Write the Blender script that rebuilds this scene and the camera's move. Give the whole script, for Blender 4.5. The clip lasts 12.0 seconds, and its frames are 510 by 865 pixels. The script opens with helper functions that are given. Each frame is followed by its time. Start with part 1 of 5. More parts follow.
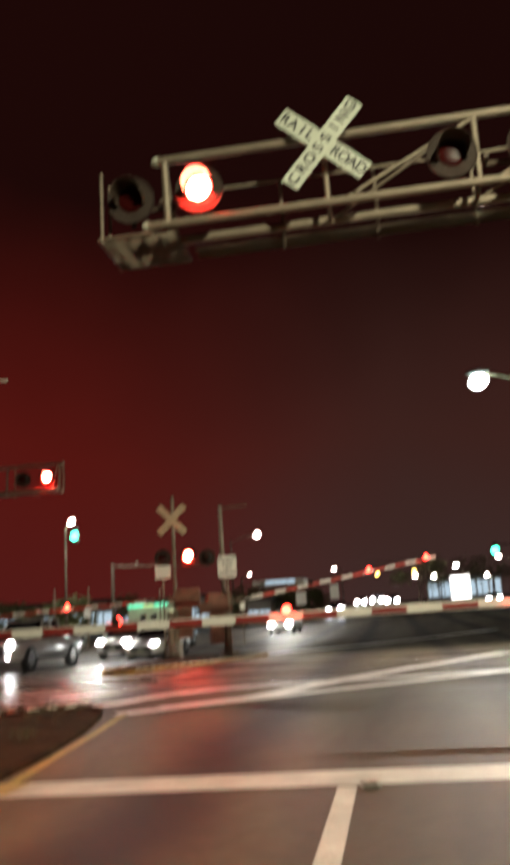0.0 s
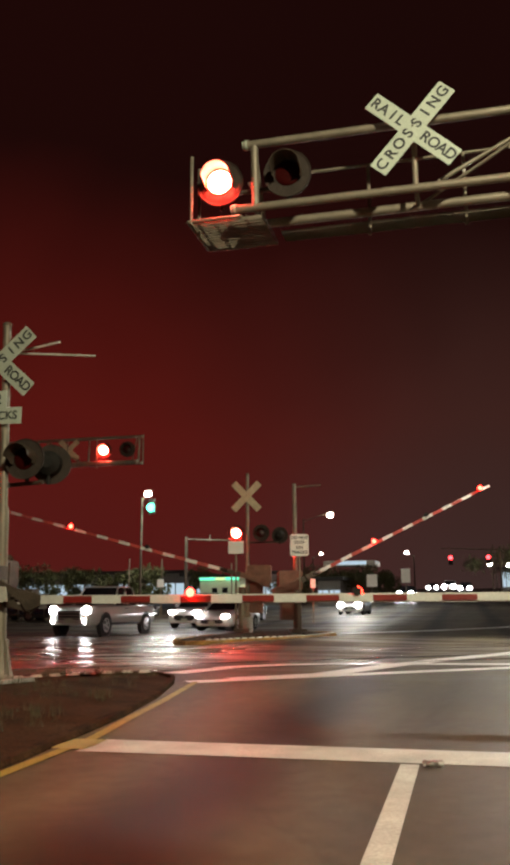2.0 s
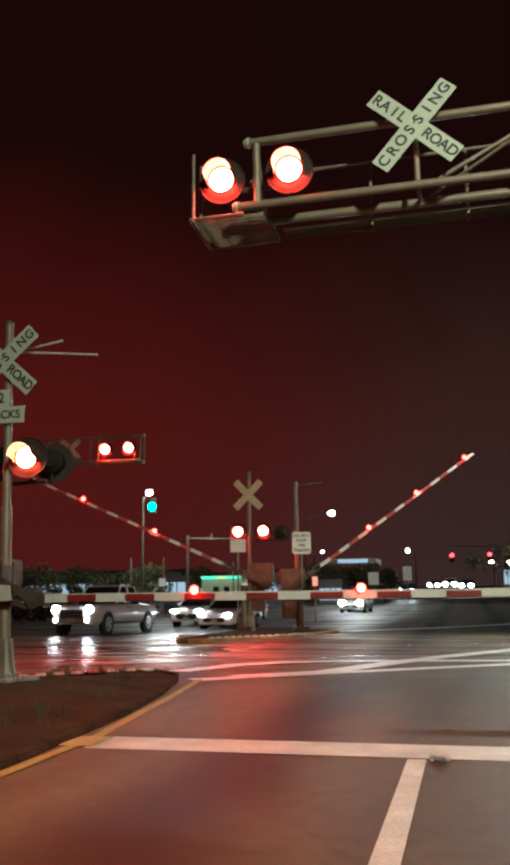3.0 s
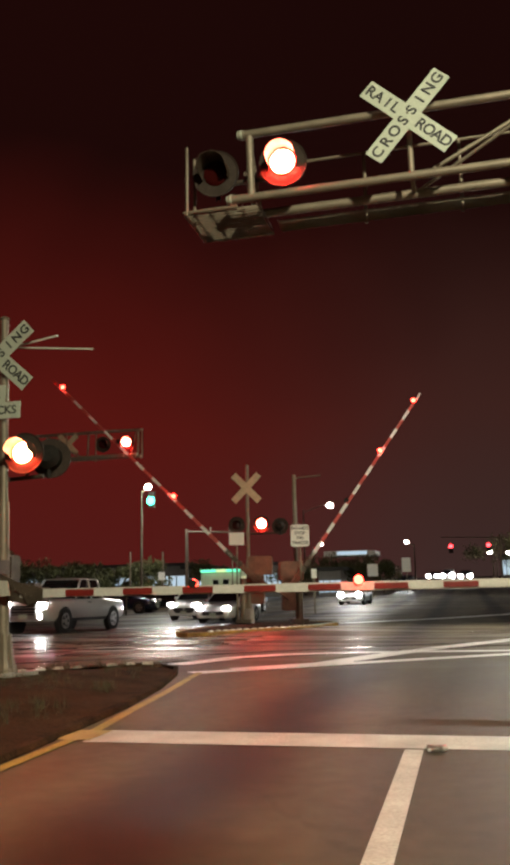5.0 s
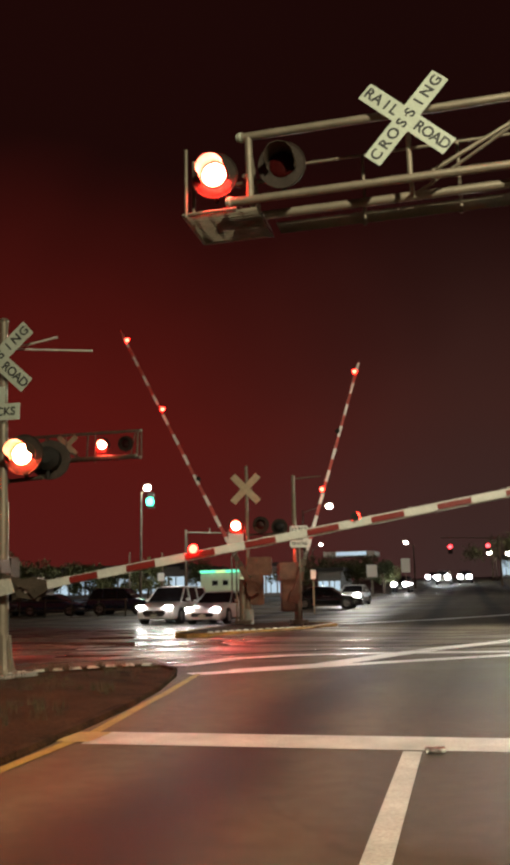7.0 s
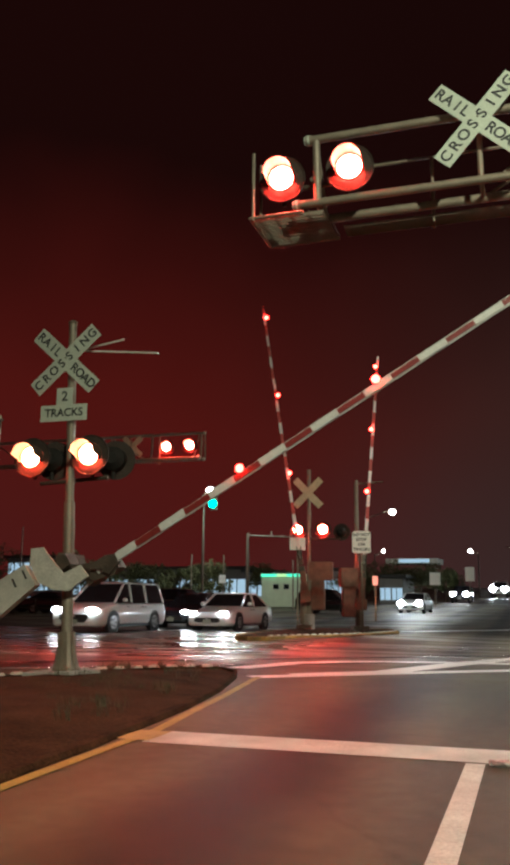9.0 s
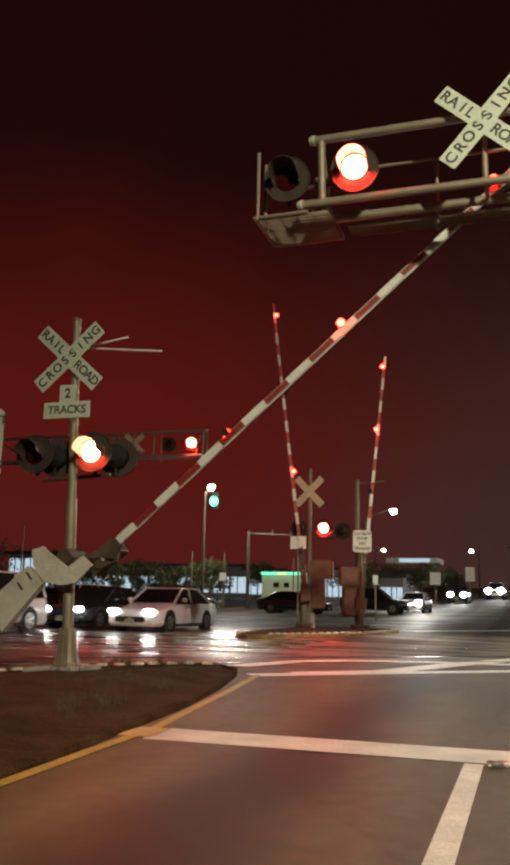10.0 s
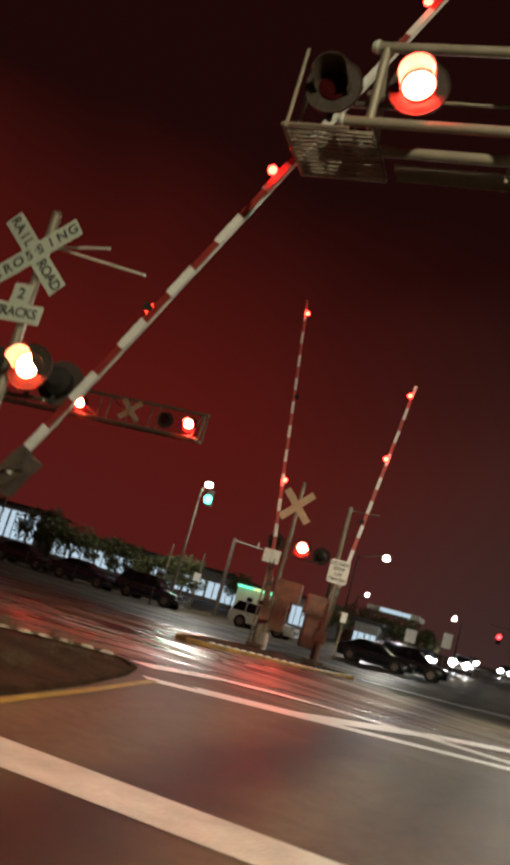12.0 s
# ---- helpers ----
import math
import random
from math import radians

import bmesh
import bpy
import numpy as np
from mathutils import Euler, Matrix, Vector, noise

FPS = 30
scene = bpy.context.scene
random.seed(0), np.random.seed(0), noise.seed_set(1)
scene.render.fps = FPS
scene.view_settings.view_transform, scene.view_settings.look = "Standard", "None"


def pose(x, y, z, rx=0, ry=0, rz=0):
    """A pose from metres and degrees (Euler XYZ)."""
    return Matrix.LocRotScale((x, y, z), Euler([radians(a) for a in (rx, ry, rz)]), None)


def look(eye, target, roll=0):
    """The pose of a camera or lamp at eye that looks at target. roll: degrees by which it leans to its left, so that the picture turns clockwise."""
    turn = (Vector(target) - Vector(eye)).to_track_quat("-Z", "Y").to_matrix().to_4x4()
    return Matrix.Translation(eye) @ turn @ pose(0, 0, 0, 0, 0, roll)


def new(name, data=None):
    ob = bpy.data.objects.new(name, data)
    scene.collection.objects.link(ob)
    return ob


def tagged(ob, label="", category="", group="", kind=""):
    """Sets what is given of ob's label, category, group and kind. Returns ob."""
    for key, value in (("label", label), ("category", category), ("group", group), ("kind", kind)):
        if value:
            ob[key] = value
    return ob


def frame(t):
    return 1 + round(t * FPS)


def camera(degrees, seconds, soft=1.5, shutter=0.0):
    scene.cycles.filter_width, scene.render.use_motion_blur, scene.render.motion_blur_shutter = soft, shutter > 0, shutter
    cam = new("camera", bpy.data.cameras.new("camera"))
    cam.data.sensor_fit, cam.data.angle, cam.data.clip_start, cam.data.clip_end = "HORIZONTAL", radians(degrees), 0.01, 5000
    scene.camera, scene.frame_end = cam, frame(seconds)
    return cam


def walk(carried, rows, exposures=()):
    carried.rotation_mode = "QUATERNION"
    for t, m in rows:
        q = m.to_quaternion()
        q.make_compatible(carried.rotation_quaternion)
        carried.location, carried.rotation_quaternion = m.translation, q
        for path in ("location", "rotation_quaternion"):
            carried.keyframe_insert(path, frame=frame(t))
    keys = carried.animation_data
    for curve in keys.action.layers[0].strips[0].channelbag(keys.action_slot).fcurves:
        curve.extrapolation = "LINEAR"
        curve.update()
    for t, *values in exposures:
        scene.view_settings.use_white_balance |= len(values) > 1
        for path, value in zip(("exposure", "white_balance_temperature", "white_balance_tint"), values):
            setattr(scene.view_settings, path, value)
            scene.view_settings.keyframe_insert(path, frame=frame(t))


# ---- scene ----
cam = camera(33.5, 12.0, soft=3.8, shutter=0.5)
PATH = [
    (0, (0.537, -0.126, 1.027), (0.147, 1.783, 1.477), -3.6),
    (0.1, (0.550, -0.155, 1.016), (0.137, 1.759, 1.419), -2.8),
    (0.2, (0.529, -0.178, 1.014), (0.106, 1.734, 1.419), -2.1),
    (0.3, (0.509, -0.181, 1.010), (0.056, 1.725, 1.414), -0.2),
    (0.5, (0.478, -0.132, 0.985), (-0.019, 1.756, 1.418), 1.2),
    (1, (0.523, -0.144, 0.962), (-0.025, 1.73, 1.392), 0.4),
    (1.5, (0.537, -0.188, 1.013), (-0.028, 1.686, 1.424), 0.1),
    (2, (0.565, -0.315, 1.022), (-0.004, 1.559, 1.428), -0.2),
    (2.5, (0.569, -0.366, 1.013), (-0.004, 1.507, 1.416), -0.5),
    (3, (0.534, -0.329, 1.006), (-0.036, 1.545, 1.409), -0.5),
    (5, (0.557, -0.321, 1.005), (-0.01, 1.557, 1.392), -1.1),
    (5.5, (0.564, -0.323, 1.015), (-0.005, 1.555, 1.398), -1.2),
    (6, (0.554, -0.329, 1.008), (-0.008, 1.552, 1.391), -1.0),
    (6.5, (0.568, -0.337, 1.018), (0.004, 1.543, 1.404), -1.1),
    (8.3, (0.558, -0.331, 1.004), (-0.03, 1.539, 1.4), -0.5),
    (8.5, (0.558, -0.32, 1.014), (-0.082, 1.533, 1.412), -0.1),
    (9, (0.556, -0.324, 1.011), (-0.15, 1.505, 1.409), 0.6),
    (9.5, (0.568, -0.362, 1.015), (-0.14, 1.466, 1.411), 0.7),
    (10, (0.56, -0.356, 1.018), (-0.15, 1.472, 1.411), 1.2),
    (10.5, (0.556, -0.273, 1.024), (-0.171, 1.549, 1.414), 1.5),
    (11, (0.518, 0.111, 1.030), (-0.216, 1.931, 1.416), 3.4),
    (11.5, (0.467, 0.920, 1.011), (-0.284, 2.726, 1.428), 5.8),
    (12, (0.450, 1.938, 0.972), (-0.309, 3.739, 1.391), 16.1),
]
# each time the red lights change over, the clip's camera darkens its picture for a moment
CHANGES = [0.6, 1.13, 1.78, 2.33, 3.0, 3.55, 4.17, 4.72, 5.37, 5.92, 6.58, 7.13, 7.77, 8.32, 8.97, 9.60, 10.17, 10.70, 11.37]
DIPS = [(0, 0, 6600, 8)]
for c in CHANGES:
    DIPS += [(c - 0.075, 0, 6600, 8), (c - 0.03, -0.22, 5800, 0), (c + 0.03, -0.22, 5800, 0), (c + 0.075, 0, 6600, 8)]
walk(cam, [(t, look(e, a, r)) for t, e, a, r in PATH], DIPS)

# ---- world and large lights ----
world = bpy.data.worlds.new("night_sky")
scene.world = world
world.use_nodes = True
wn = world.node_tree
bg = wn.nodes["Background"]
tc = wn.nodes.new("ShaderNodeTexCoord")
sep = wn.nodes.new("ShaderNodeSeparateXYZ")
ramp = wn.nodes.new("ShaderNodeValToRGB")
cl = wn.nodes.new("ShaderNodeTexNoise")
cl.inputs["Scale"].default_value = 2.5
cl.inputs["Detail"].default_value = 3
addn = wn.nodes.new("ShaderNodeMath")
addn.operation = "MULTIPLY_ADD"
addn.inputs[1].default_value = 0.22
wn.links.new(tc.outputs["Generated"], sep.inputs[0])
wn.links.new(tc.outputs["Generated"], cl.inputs["Vector"])
wn.links.new(cl.outputs["Fac"], addn.inputs[0])
wn.links.new(sep.outputs["Z"], addn.inputs[2])
wn.links.new(addn.outputs[0], ramp.inputs["Fac"])
ramp.color_ramp.elements[0].position = 0.06
ramp.color_ramp.elements[0].color = (0.082, 0.0122, 0.0108, 1)
ramp.color_ramp.elements[1].position = 0.60
ramp.color_ramp.elements[1].color = (0.0120, 0.0025, 0.0021, 1)
e = ramp.color_ramp.elements.new(0.33)
e.color = (0.088, 0.0076, 0.0056, 1)
ramp2 = wn.nodes.new("ShaderNodeValToRGB")
ramp2.color_ramp.elements[0].position, ramp2.color_ramp.elements[0].color = 0.06, (0.045, 0.0295, 0.0275, 1)
ramp2.color_ramp.elements[1].position, ramp2.color_ramp.elements[1].color = 0.55, (0.0105, 0.0025, 0.0021, 1)
e = ramp2.color_ramp.elements.new(0.30)
e.color = (0.044, 0.0155, 0.0125, 1)
wn.links.new(addn.outputs[0], ramp2.inputs["Fac"])
# reddens the left sky: glare of the signal lamps put into its colour
side = wn.nodes.new("ShaderNodeMapRange")
side.interpolation_type = "SMOOTHSTEP"
side.inputs["From Min"].default_value, side.inputs["From Max"].default_value = -0.45, 0.0
wn.links.new(sep.outputs["X"], side.inputs["Value"])
blend = wn.nodes.new("ShaderNodeMix")
blend.data_type = "RGBA"
wn.links.new(side.outputs["Result"], blend.inputs["Factor"])
wn.links.new(ramp.outputs["Color"], blend.inputs["A"])
wn.links.new(ramp2.outputs["Color"], blend.inputs["B"])
wn.links.new(blend.outputs["Result"], bg.inputs["Color"])
bg.inputs["Strength"].default_value = 1.0


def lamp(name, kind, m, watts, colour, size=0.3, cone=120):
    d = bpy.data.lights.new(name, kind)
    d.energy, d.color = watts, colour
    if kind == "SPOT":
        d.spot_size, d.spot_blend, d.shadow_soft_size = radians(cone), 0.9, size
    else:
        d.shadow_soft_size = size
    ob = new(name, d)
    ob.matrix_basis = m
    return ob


# unseen light added behind the viewer to brighten sign fronts and near road
lamp("unseen_rear_light", "SPOT", look((8.5, -9.0, 11.4), (6.2, 9.5, 1.0)), 24500, (1.0, 0.94, 0.67), 0.25, 86)
# street lamps over the crossing, down the far road, and over the lot
lamp("street_light_crossing", "SPOT", look((2.6, 29.9, 8.9), (1.0, 20.0, 0.0)), 12500, (1.0, 0.93, 0.80), 0.3, 150)
lamp("street_light_far_road", "SPOT", look((-15.3, 89.0, 10.5), (-8.0, 58.0, 0.0)), 7000, (1.0, 0.95, 0.86), 0.3, 130)
lamp("street_light_far_side", "POINT", pose(-24.4, 59.4, 9.6), 3000, (1.0, 0.95, 0.86), 0.3, 150)


# ---- materials ----
def nodes(name):
    m = bpy.data.materials.new(name)
    m.use_nodes = True
    return m, m.node_tree, m.node_tree.nodes["Principled BSDF"]


def mat(name, colour, rough=0.6, metal=0.0, vary=0.25, scale=6.0, bump=0.15, fine=80.0, coat=0.0, shine=0.5):
    """A painted, rusty, stony or earthy surface: colour varied at two scales, with fine relief."""
    m, nt, b = nodes(name)
    co = nt.nodes.new("ShaderNodeTexCoord")
    n1 = nt.nodes.new("ShaderNodeTexNoise")
    n1.inputs["Scale"].default_value, n1.inputs["Detail"].default_value = scale, 6
    n2 = nt.nodes.new("ShaderNodeTexNoise")
    n2.inputs["Scale"].default_value, n2.inputs["Detail"].default_value = fine, 3
    mix = nt.nodes.new("ShaderNodeMath")
    mix.operation = "MULTIPLY"
    nt.links.new(co.outputs["Object"], n1.inputs["Vector"])
    nt.links.new(co.outputs["Object"], n2.inputs["Vector"])
    nt.links.new(n1.outputs["Fac"], mix.inputs[0])
    nt.links.new(n2.outputs["Fac"], mix.inputs[1])
    r = nt.nodes.new("ShaderNodeValToRGB")
    lo = [c * (1 - vary) for c in colour]
    hi = [min(1, c * (1 + vary)) for c in colour]
    r.color_ramp.elements[0].position, r.color_ramp.elements[0].color = 0.12, (*lo, 1)
    r.color_ramp.elements[1].position, r.color_ramp.elements[1].color = 0.42, (*hi, 1)
    nt.links.new(mix.outputs[0], r.inputs["Fac"])
    nt.links.new(r.outputs["Color"], b.inputs["Base Color"])
    bp = nt.nodes.new("ShaderNodeBump")
    bp.inputs["Strength"].default_value, bp.inputs["Distance"].default_value = bump, 0.01
    nt.links.new(n2.outputs["Fac"], bp.inputs["Height"])
    nt.links.new(bp.outputs["Normal"], b.inputs["Normal"])
    b.inputs["Roughness"].default_value, b.inputs["Metallic"].default_value = rough, metal
    b.inputs["Coat Weight"].default_value = coat
    b.inputs["Specular IOR Level"].default_value = shine
    return m


def glow(name, core, rim=None, strength=1.0, radius=0.15):
    """A lit lens: the middle burns, the rim keeps the colour of the glass."""
    m = bpy.data.materials.new(name)
    m.use_nodes = True
    nt = m.node_tree
    nt.nodes.clear()
    out = nt.nodes.new("ShaderNodeOutputMaterial")
    em = nt.nodes.new("ShaderNodeEmission")
    em.inputs["Strength"].default_value = strength
    em.inputs["Color"].default_value = (*core, 1)
    if rim:
        co = nt.nodes.new("ShaderNodeTexCoord")
        ln = nt.nodes.new("ShaderNodeVectorMath")
        ln.operation = "LENGTH"
        mr = nt.nodes.new("ShaderNodeMapRange")
        mr.inputs["From Min"].default_value, mr.inputs["From Max"].default_value = radius * 0.74, radius * 0.98
        mx = nt.nodes.new("ShaderNodeMix")
        mx.data_type = "RGBA"
        mx.inputs["A"].default_value, mx.inputs["B"].default_value = (*core, 1), (*rim, 1)
        nt.links.new(co.outputs["Object"], ln.inputs[0])
        nt.links.new(ln.outputs["Value"], mr.inputs["Value"])
        nt.links.new(mr.outputs["Result"], mx.inputs["Factor"])
        nt.links.new(mx.outputs["Result"], em.inputs["Color"])
    nt.links.new(em.outputs[0], out.inputs["Surface"])
    return m


def asphalt():
    m, nt, b = nodes("asphalt")
    co = nt.nodes.new("ShaderNodeTexCoord")

    def noise_at(scale, detail, stretch=None, turn=3.4):
        n = nt.nodes.new("ShaderNodeTexNoise")
        n.inputs["Scale"].default_value, n.inputs["Detail"].default_value = scale, detail
        if stretch:
            mp = nt.nodes.new("ShaderNodeMapping")
            mp.inputs["Scale"].default_value = stretch
            mp.inputs["Rotation"].default_value = (0, 0, radians(-turn))
            nt.links.new(co.outputs["Object"], mp.inputs["Vector"])
            nt.links.new(mp.outputs["Vector"], n.inputs["Vector"])
        else:
            nt.links.new(co.outputs["Object"], n.inputs["Vector"])
        return n

    def math_node(op, a, bb):
        n = nt.nodes.new("ShaderNodeMath")
        n.operation = op
        for k, v in ((0, a), (1, bb)):
            if isinstance(v, (int, float)):
                n.inputs[k].default_value = v
            else:
                nt.links.new(v, n.inputs[k])
        return n.outputs[0]

    grit = noise_at(160, 2)
    patch = noise_at(0.55, 6)
    lane = noise_at(1.0, 3, (0.62, 0.045, 1))
    cracks = nt.nodes.new("ShaderNodeTexVoronoi")
    cracks.feature = "DISTANCE_TO_EDGE"
    cracks.inputs["Scale"].default_value = 0.35
    warp = noise_at(2.5, 5)
    wmix = nt.nodes.new("ShaderNodeMix")
    wmix.data_type = "VECTOR"
    wmix.inputs["Factor"].default_value = 0.25
    nt.links.new(co.outputs["Object"], wmix.inputs["A"])
    nt.links.new(warp.outputs["Color"], wmix.inputs["B"])
    nt.links.new(wmix.outputs["Result"], cracks.inputs["Vector"])
    mottle = nt.nodes.new("ShaderNodeMapRange")
    mottle.inputs["From Min"].default_value, mottle.inputs["From Max"].default_value = 0.36, 0.64
    mottle.inputs["To Min"].default_value, mottle.inputs["To Max"].default_value = 0.86, 1.10
    nt.links.new(noise_at(7.0, 8).outputs["Fac"], mottle.inputs["Value"])
    v = math_node("MULTIPLY", grit.outputs["Fac"], math_node("ADD", 0.35, patch.outputs["Fac"]))
    v = math_node("MULTIPLY", v, mottle.outputs["Result"])
    lr = nt.nodes.new("ShaderNodeMapRange")
    lr.inputs["From Min"].default_value, lr.inputs["From Max"].default_value = 0.36, 0.60
    lr.inputs["To Min"].default_value, lr.inputs["To Max"].default_value = 0.52, 1.15
    nt.links.new(lane.outputs["Fac"], lr.inputs["Value"])
    v = math_node("MULTIPLY", v, lr.outputs["Result"])
    ck = nt.nodes.new("ShaderNodeMapRange")
    ck.inputs["From Min"].default_value, ck.inputs["From Max"].default_value = 0.0, 0.010
    ck.inputs["To Min"].default_value = 0.82
    nt.links.new(cracks.outputs["Distance"], ck.inputs["Value"])
    v = math_node("MULTIPLY", v, ck.outputs["Result"])
    # oil dripped along the middle of each lane, tyres have polished the rest
    sp0 = nt.nodes.new("ShaderNodeSeparateXYZ")
    nt.links.new(co.outputs["Object"], sp0.inputs[0])
    along = math_node("ADD", sp0.outputs["X"], math_node("MULTIPLY", sp0.outputs["Y"], 0.058))
    wob = noise_at(0.7, 3)
    along = math_node("ADD", along, math_node("MULTIPLY", wob.outputs["Fac"], 0.7))
    off = math_node("ABSOLUTE", math_node("SUBTRACT", math_node("PINGPONG", math_node("ADD", along, 29.45), 1.6), 0.0), 0.0)
    oil = nt.nodes.new("ShaderNodeMapRange")
    oil.interpolation_type = "SMOOTHSTEP"
    oil.inputs["From Min"].default_value, oil.inputs["From Max"].default_value = 0.05, 0.80
    oil.inputs["To Min"].default_value, oil.inputs["To Max"].default_value = 0.10, 1.0
    nt.links.new(off, oil.inputs["Value"])
    v = math_node("MULTIPLY", v, oil.outputs["Result"])
    r = nt.nodes.new("ShaderNodeValToRGB")
    r.color_ramp.elements[0].position, r.color_ramp.elements[0].color = 0.03, (0.019, 0.0125, 0.0085, 1)
    r.color_ramp.elements[1].position, r.color_ramp.elements[1].color = 0.72, (0.152, 0.126, 0.074, 1)
    nt.links.new(v, r.inputs["Fac"])
    nt.links.new(r.outputs["Color"], b.inputs["Base Color"])
    # the crossing and the road behind it are still wet
    sp = nt.nodes.new("ShaderNodeSeparateXYZ")
    nt.links.new(co.outputs["Object"], sp.inputs[0])
    wet = nt.nodes.new("ShaderNodeMapRange")
    wet.inputs["From Min"].default_value, wet.inputs["From Max"].default_value = 14.0, 18.5
    wet.inputs["To Min"].default_value, wet.inputs["To Max"].default_value = 0.50, 0.10
    nt.links.new(math_node("ADD", sp.outputs["Y"], math_node("MULTIPLY", patch.outputs["Fac"], 4.0)), wet.inputs["Value"])
    dry = nt.nodes.new("ShaderNodeMapRange")
    dry.inputs["From Min"].default_value, dry.inputs["From Max"].default_value = 27.0, 36.0
    dry.inputs["To Min"].default_value, dry.inputs["To Max"].default_value = 0.0, 0.30
    nt.links.new(sp.outputs["Y"], dry.inputs["Value"])
    # shallow water stands in strips between the worn ridges of the crossing
    strips = nt.nodes.new("ShaderNodeMapRange")
    strips.interpolation_type = "SMOOTHSTEP"
    strips.inputs["From Min"].default_value, strips.inputs["From Max"].default_value = 0.44, 0.58
    strips.inputs["To Min"].default_value, strips.inputs["To Max"].default_value = 0.02, 0.34
    nt.links.new(noise_at(1.0, 2, (0.16, 0.85, 1), -8).outputs["Fac"], strips.inputs["Value"])
    film = math_node("ADD", wet.outputs["Result"], math_node("MULTIPLY", patch.outputs["Fac"], 0.08))
    soaked = nt.nodes.new("ShaderNodeMapRange")
    soaked.inputs["From Min"].default_value, soaked.inputs["From Max"].default_value = 0.50, 0.10
    nt.links.new(wet.outputs["Result"], soaked.inputs["Value"])
    film = math_node("ADD", film, math_node("MULTIPLY", strips.outputs["Result"], soaked.outputs["Result"]))
    # the lanes on this side of the median have been driven dry
    driven = nt.nodes.new("ShaderNodeMapRange")
    driven.interpolation_type = "SMOOTHSTEP"
    driven.inputs["From Min"].default_value, driven.inputs["From Max"].default_value = -7.2, -4.0
    driven.inputs["To Min"].default_value, driven.inputs["To Max"].default_value = 0.0, 0.34
    nt.links.new(sp.outputs["X"], driven.inputs["Value"])
    film = math_node("ADD", film, math_node("MULTIPLY", driven.outputs["Result"], soaked.outputs["Result"]))
    nt.links.new(math_node("ADD", film, dry.outputs["Result"]), b.inputs["Roughness"])
    gloss = nt.nodes.new("ShaderNodeMapRange")
    gloss.inputs["From Min"].default_value, gloss.inputs["From Max"].default_value = 0.50, 0.10
    gloss.inputs["To Min"].default_value, gloss.inputs["To Max"].default_value = 0.05, 0.20
    nt.links.new(wet.outputs["Result"], gloss.inputs["Value"])
    nt.links.new(gloss.outputs["Result"], b.inputs["Specular IOR Level"])
    bp = nt.nodes.new("ShaderNodeBump")
    bp.inputs["Strength"].default_value, bp.inputs["Distance"].default_value = 0.35, 0.006
    nt.links.new(grit.outputs["Fac"], bp.inputs["Height"])
    # worn ruts and patches across the wet crossing break up reflections
    ruts = noise_at(1.0, 2, (0.10, 1.5, 1), -6)
    rb = nt.nodes.new("ShaderNodeBump")
    rb.inputs["Distance"].default_value = 0.007
    wetness = nt.nodes.new("ShaderNodeMapRange")
    wetness.inputs["From Min"].default_value, wetness.inputs["From Max"].default_value = 0.50, 0.10
    wetness.inputs["To Min"].default_value, wetness.inputs["To Max"].default_value = 0.0, 0.9
    nt.links.new(wet.outputs["Result"], wetness.inputs["Value"])
    worn = math_node("SUBTRACT", 1.0, math_node("MULTIPLY", driven.outputs["Result"], 2.6))
    nt.links.new(math_node("MULTIPLY", wetness.outputs["Result"], worn), rb.inputs["Strength"])
    nt.links.new(ruts.outputs["Fac"], rb.inputs["Height"])
    nt.links.new(rb.outputs["Normal"], bp.inputs["Normal"])
    nt.links.new(bp.outputs["Normal"], b.inputs["Normal"])
    return m


ASPHALT = asphalt()
WHITE_LINE = mat("worn_white_road_paint", (0.43, 0.49, 0.43), 0.55, 0, 0.30, 3.0, 0.3, 60)
# crossing lines get a lifted white: their missing light is put into the colour
CROSS_LINE = mat("pre_lit_white_line_paint", (0.82, 0.82, 0.77), 0.5, 0, 0.14, 2.0, 0.2, 50)
YELLOW_LINE = mat("worn_yellow_road_paint", (0.27, 0.235, 0.026), 0.6, 0, 0.35, 3.0, 0.3, 50)
YELLOW_PALE = mat("pale_worn_yellow_road_paint", (0.33, 0.29, 0.075), 0.55, 0, 0.3, 3.0, 0.3, 50)
KERB = mat("grimy_yellow_painted_kerb", (0.26, 0.138, 0.025), 0.8, 0, 0.65, 2.0, 0.4, 40)
KERB_DIRTY = mat("soil_stained_concrete_kerb", (0.040, 0.0225, 0.0105), 0.95, 0, 0.6, 2.4, 0.6, 30, 0.0, 0.05)
CONCRETE = mat("concrete", (0.34, 0.32, 0.28), 0.8, 0, 0.3, 2.0, 0.4, 40)
SOIL = mat("bare_soil_with_dry_grass", (0.042, 0.0235, 0.0110), 0.95, 0, 0.55, 1.6, 0.8, 30, 0.0, 0.06)
STEEL = mat("galvanised_steel", (0.215, 0.178, 0.130), 0.5, 0.35, 0.2, 4.0, 0.1, 60)
RAIL = mat("polished_rail_steel", (0.42, 0.38, 0.34), 0.25, 0.95, 0.3, 5.0, 0.1, 60)
DARKSTEEL = mat("weathered_dark_steel", (0.10, 0.075, 0.055), 0.6, 0.5, 0.4, 5.0, 0.2, 50)
BLACK = mat("matt_black_signal_paint", (0.016, 0.014, 0.012), 0.7, 0, 0.3, 5.0, 0.1, 60, 0.0, 0.18)
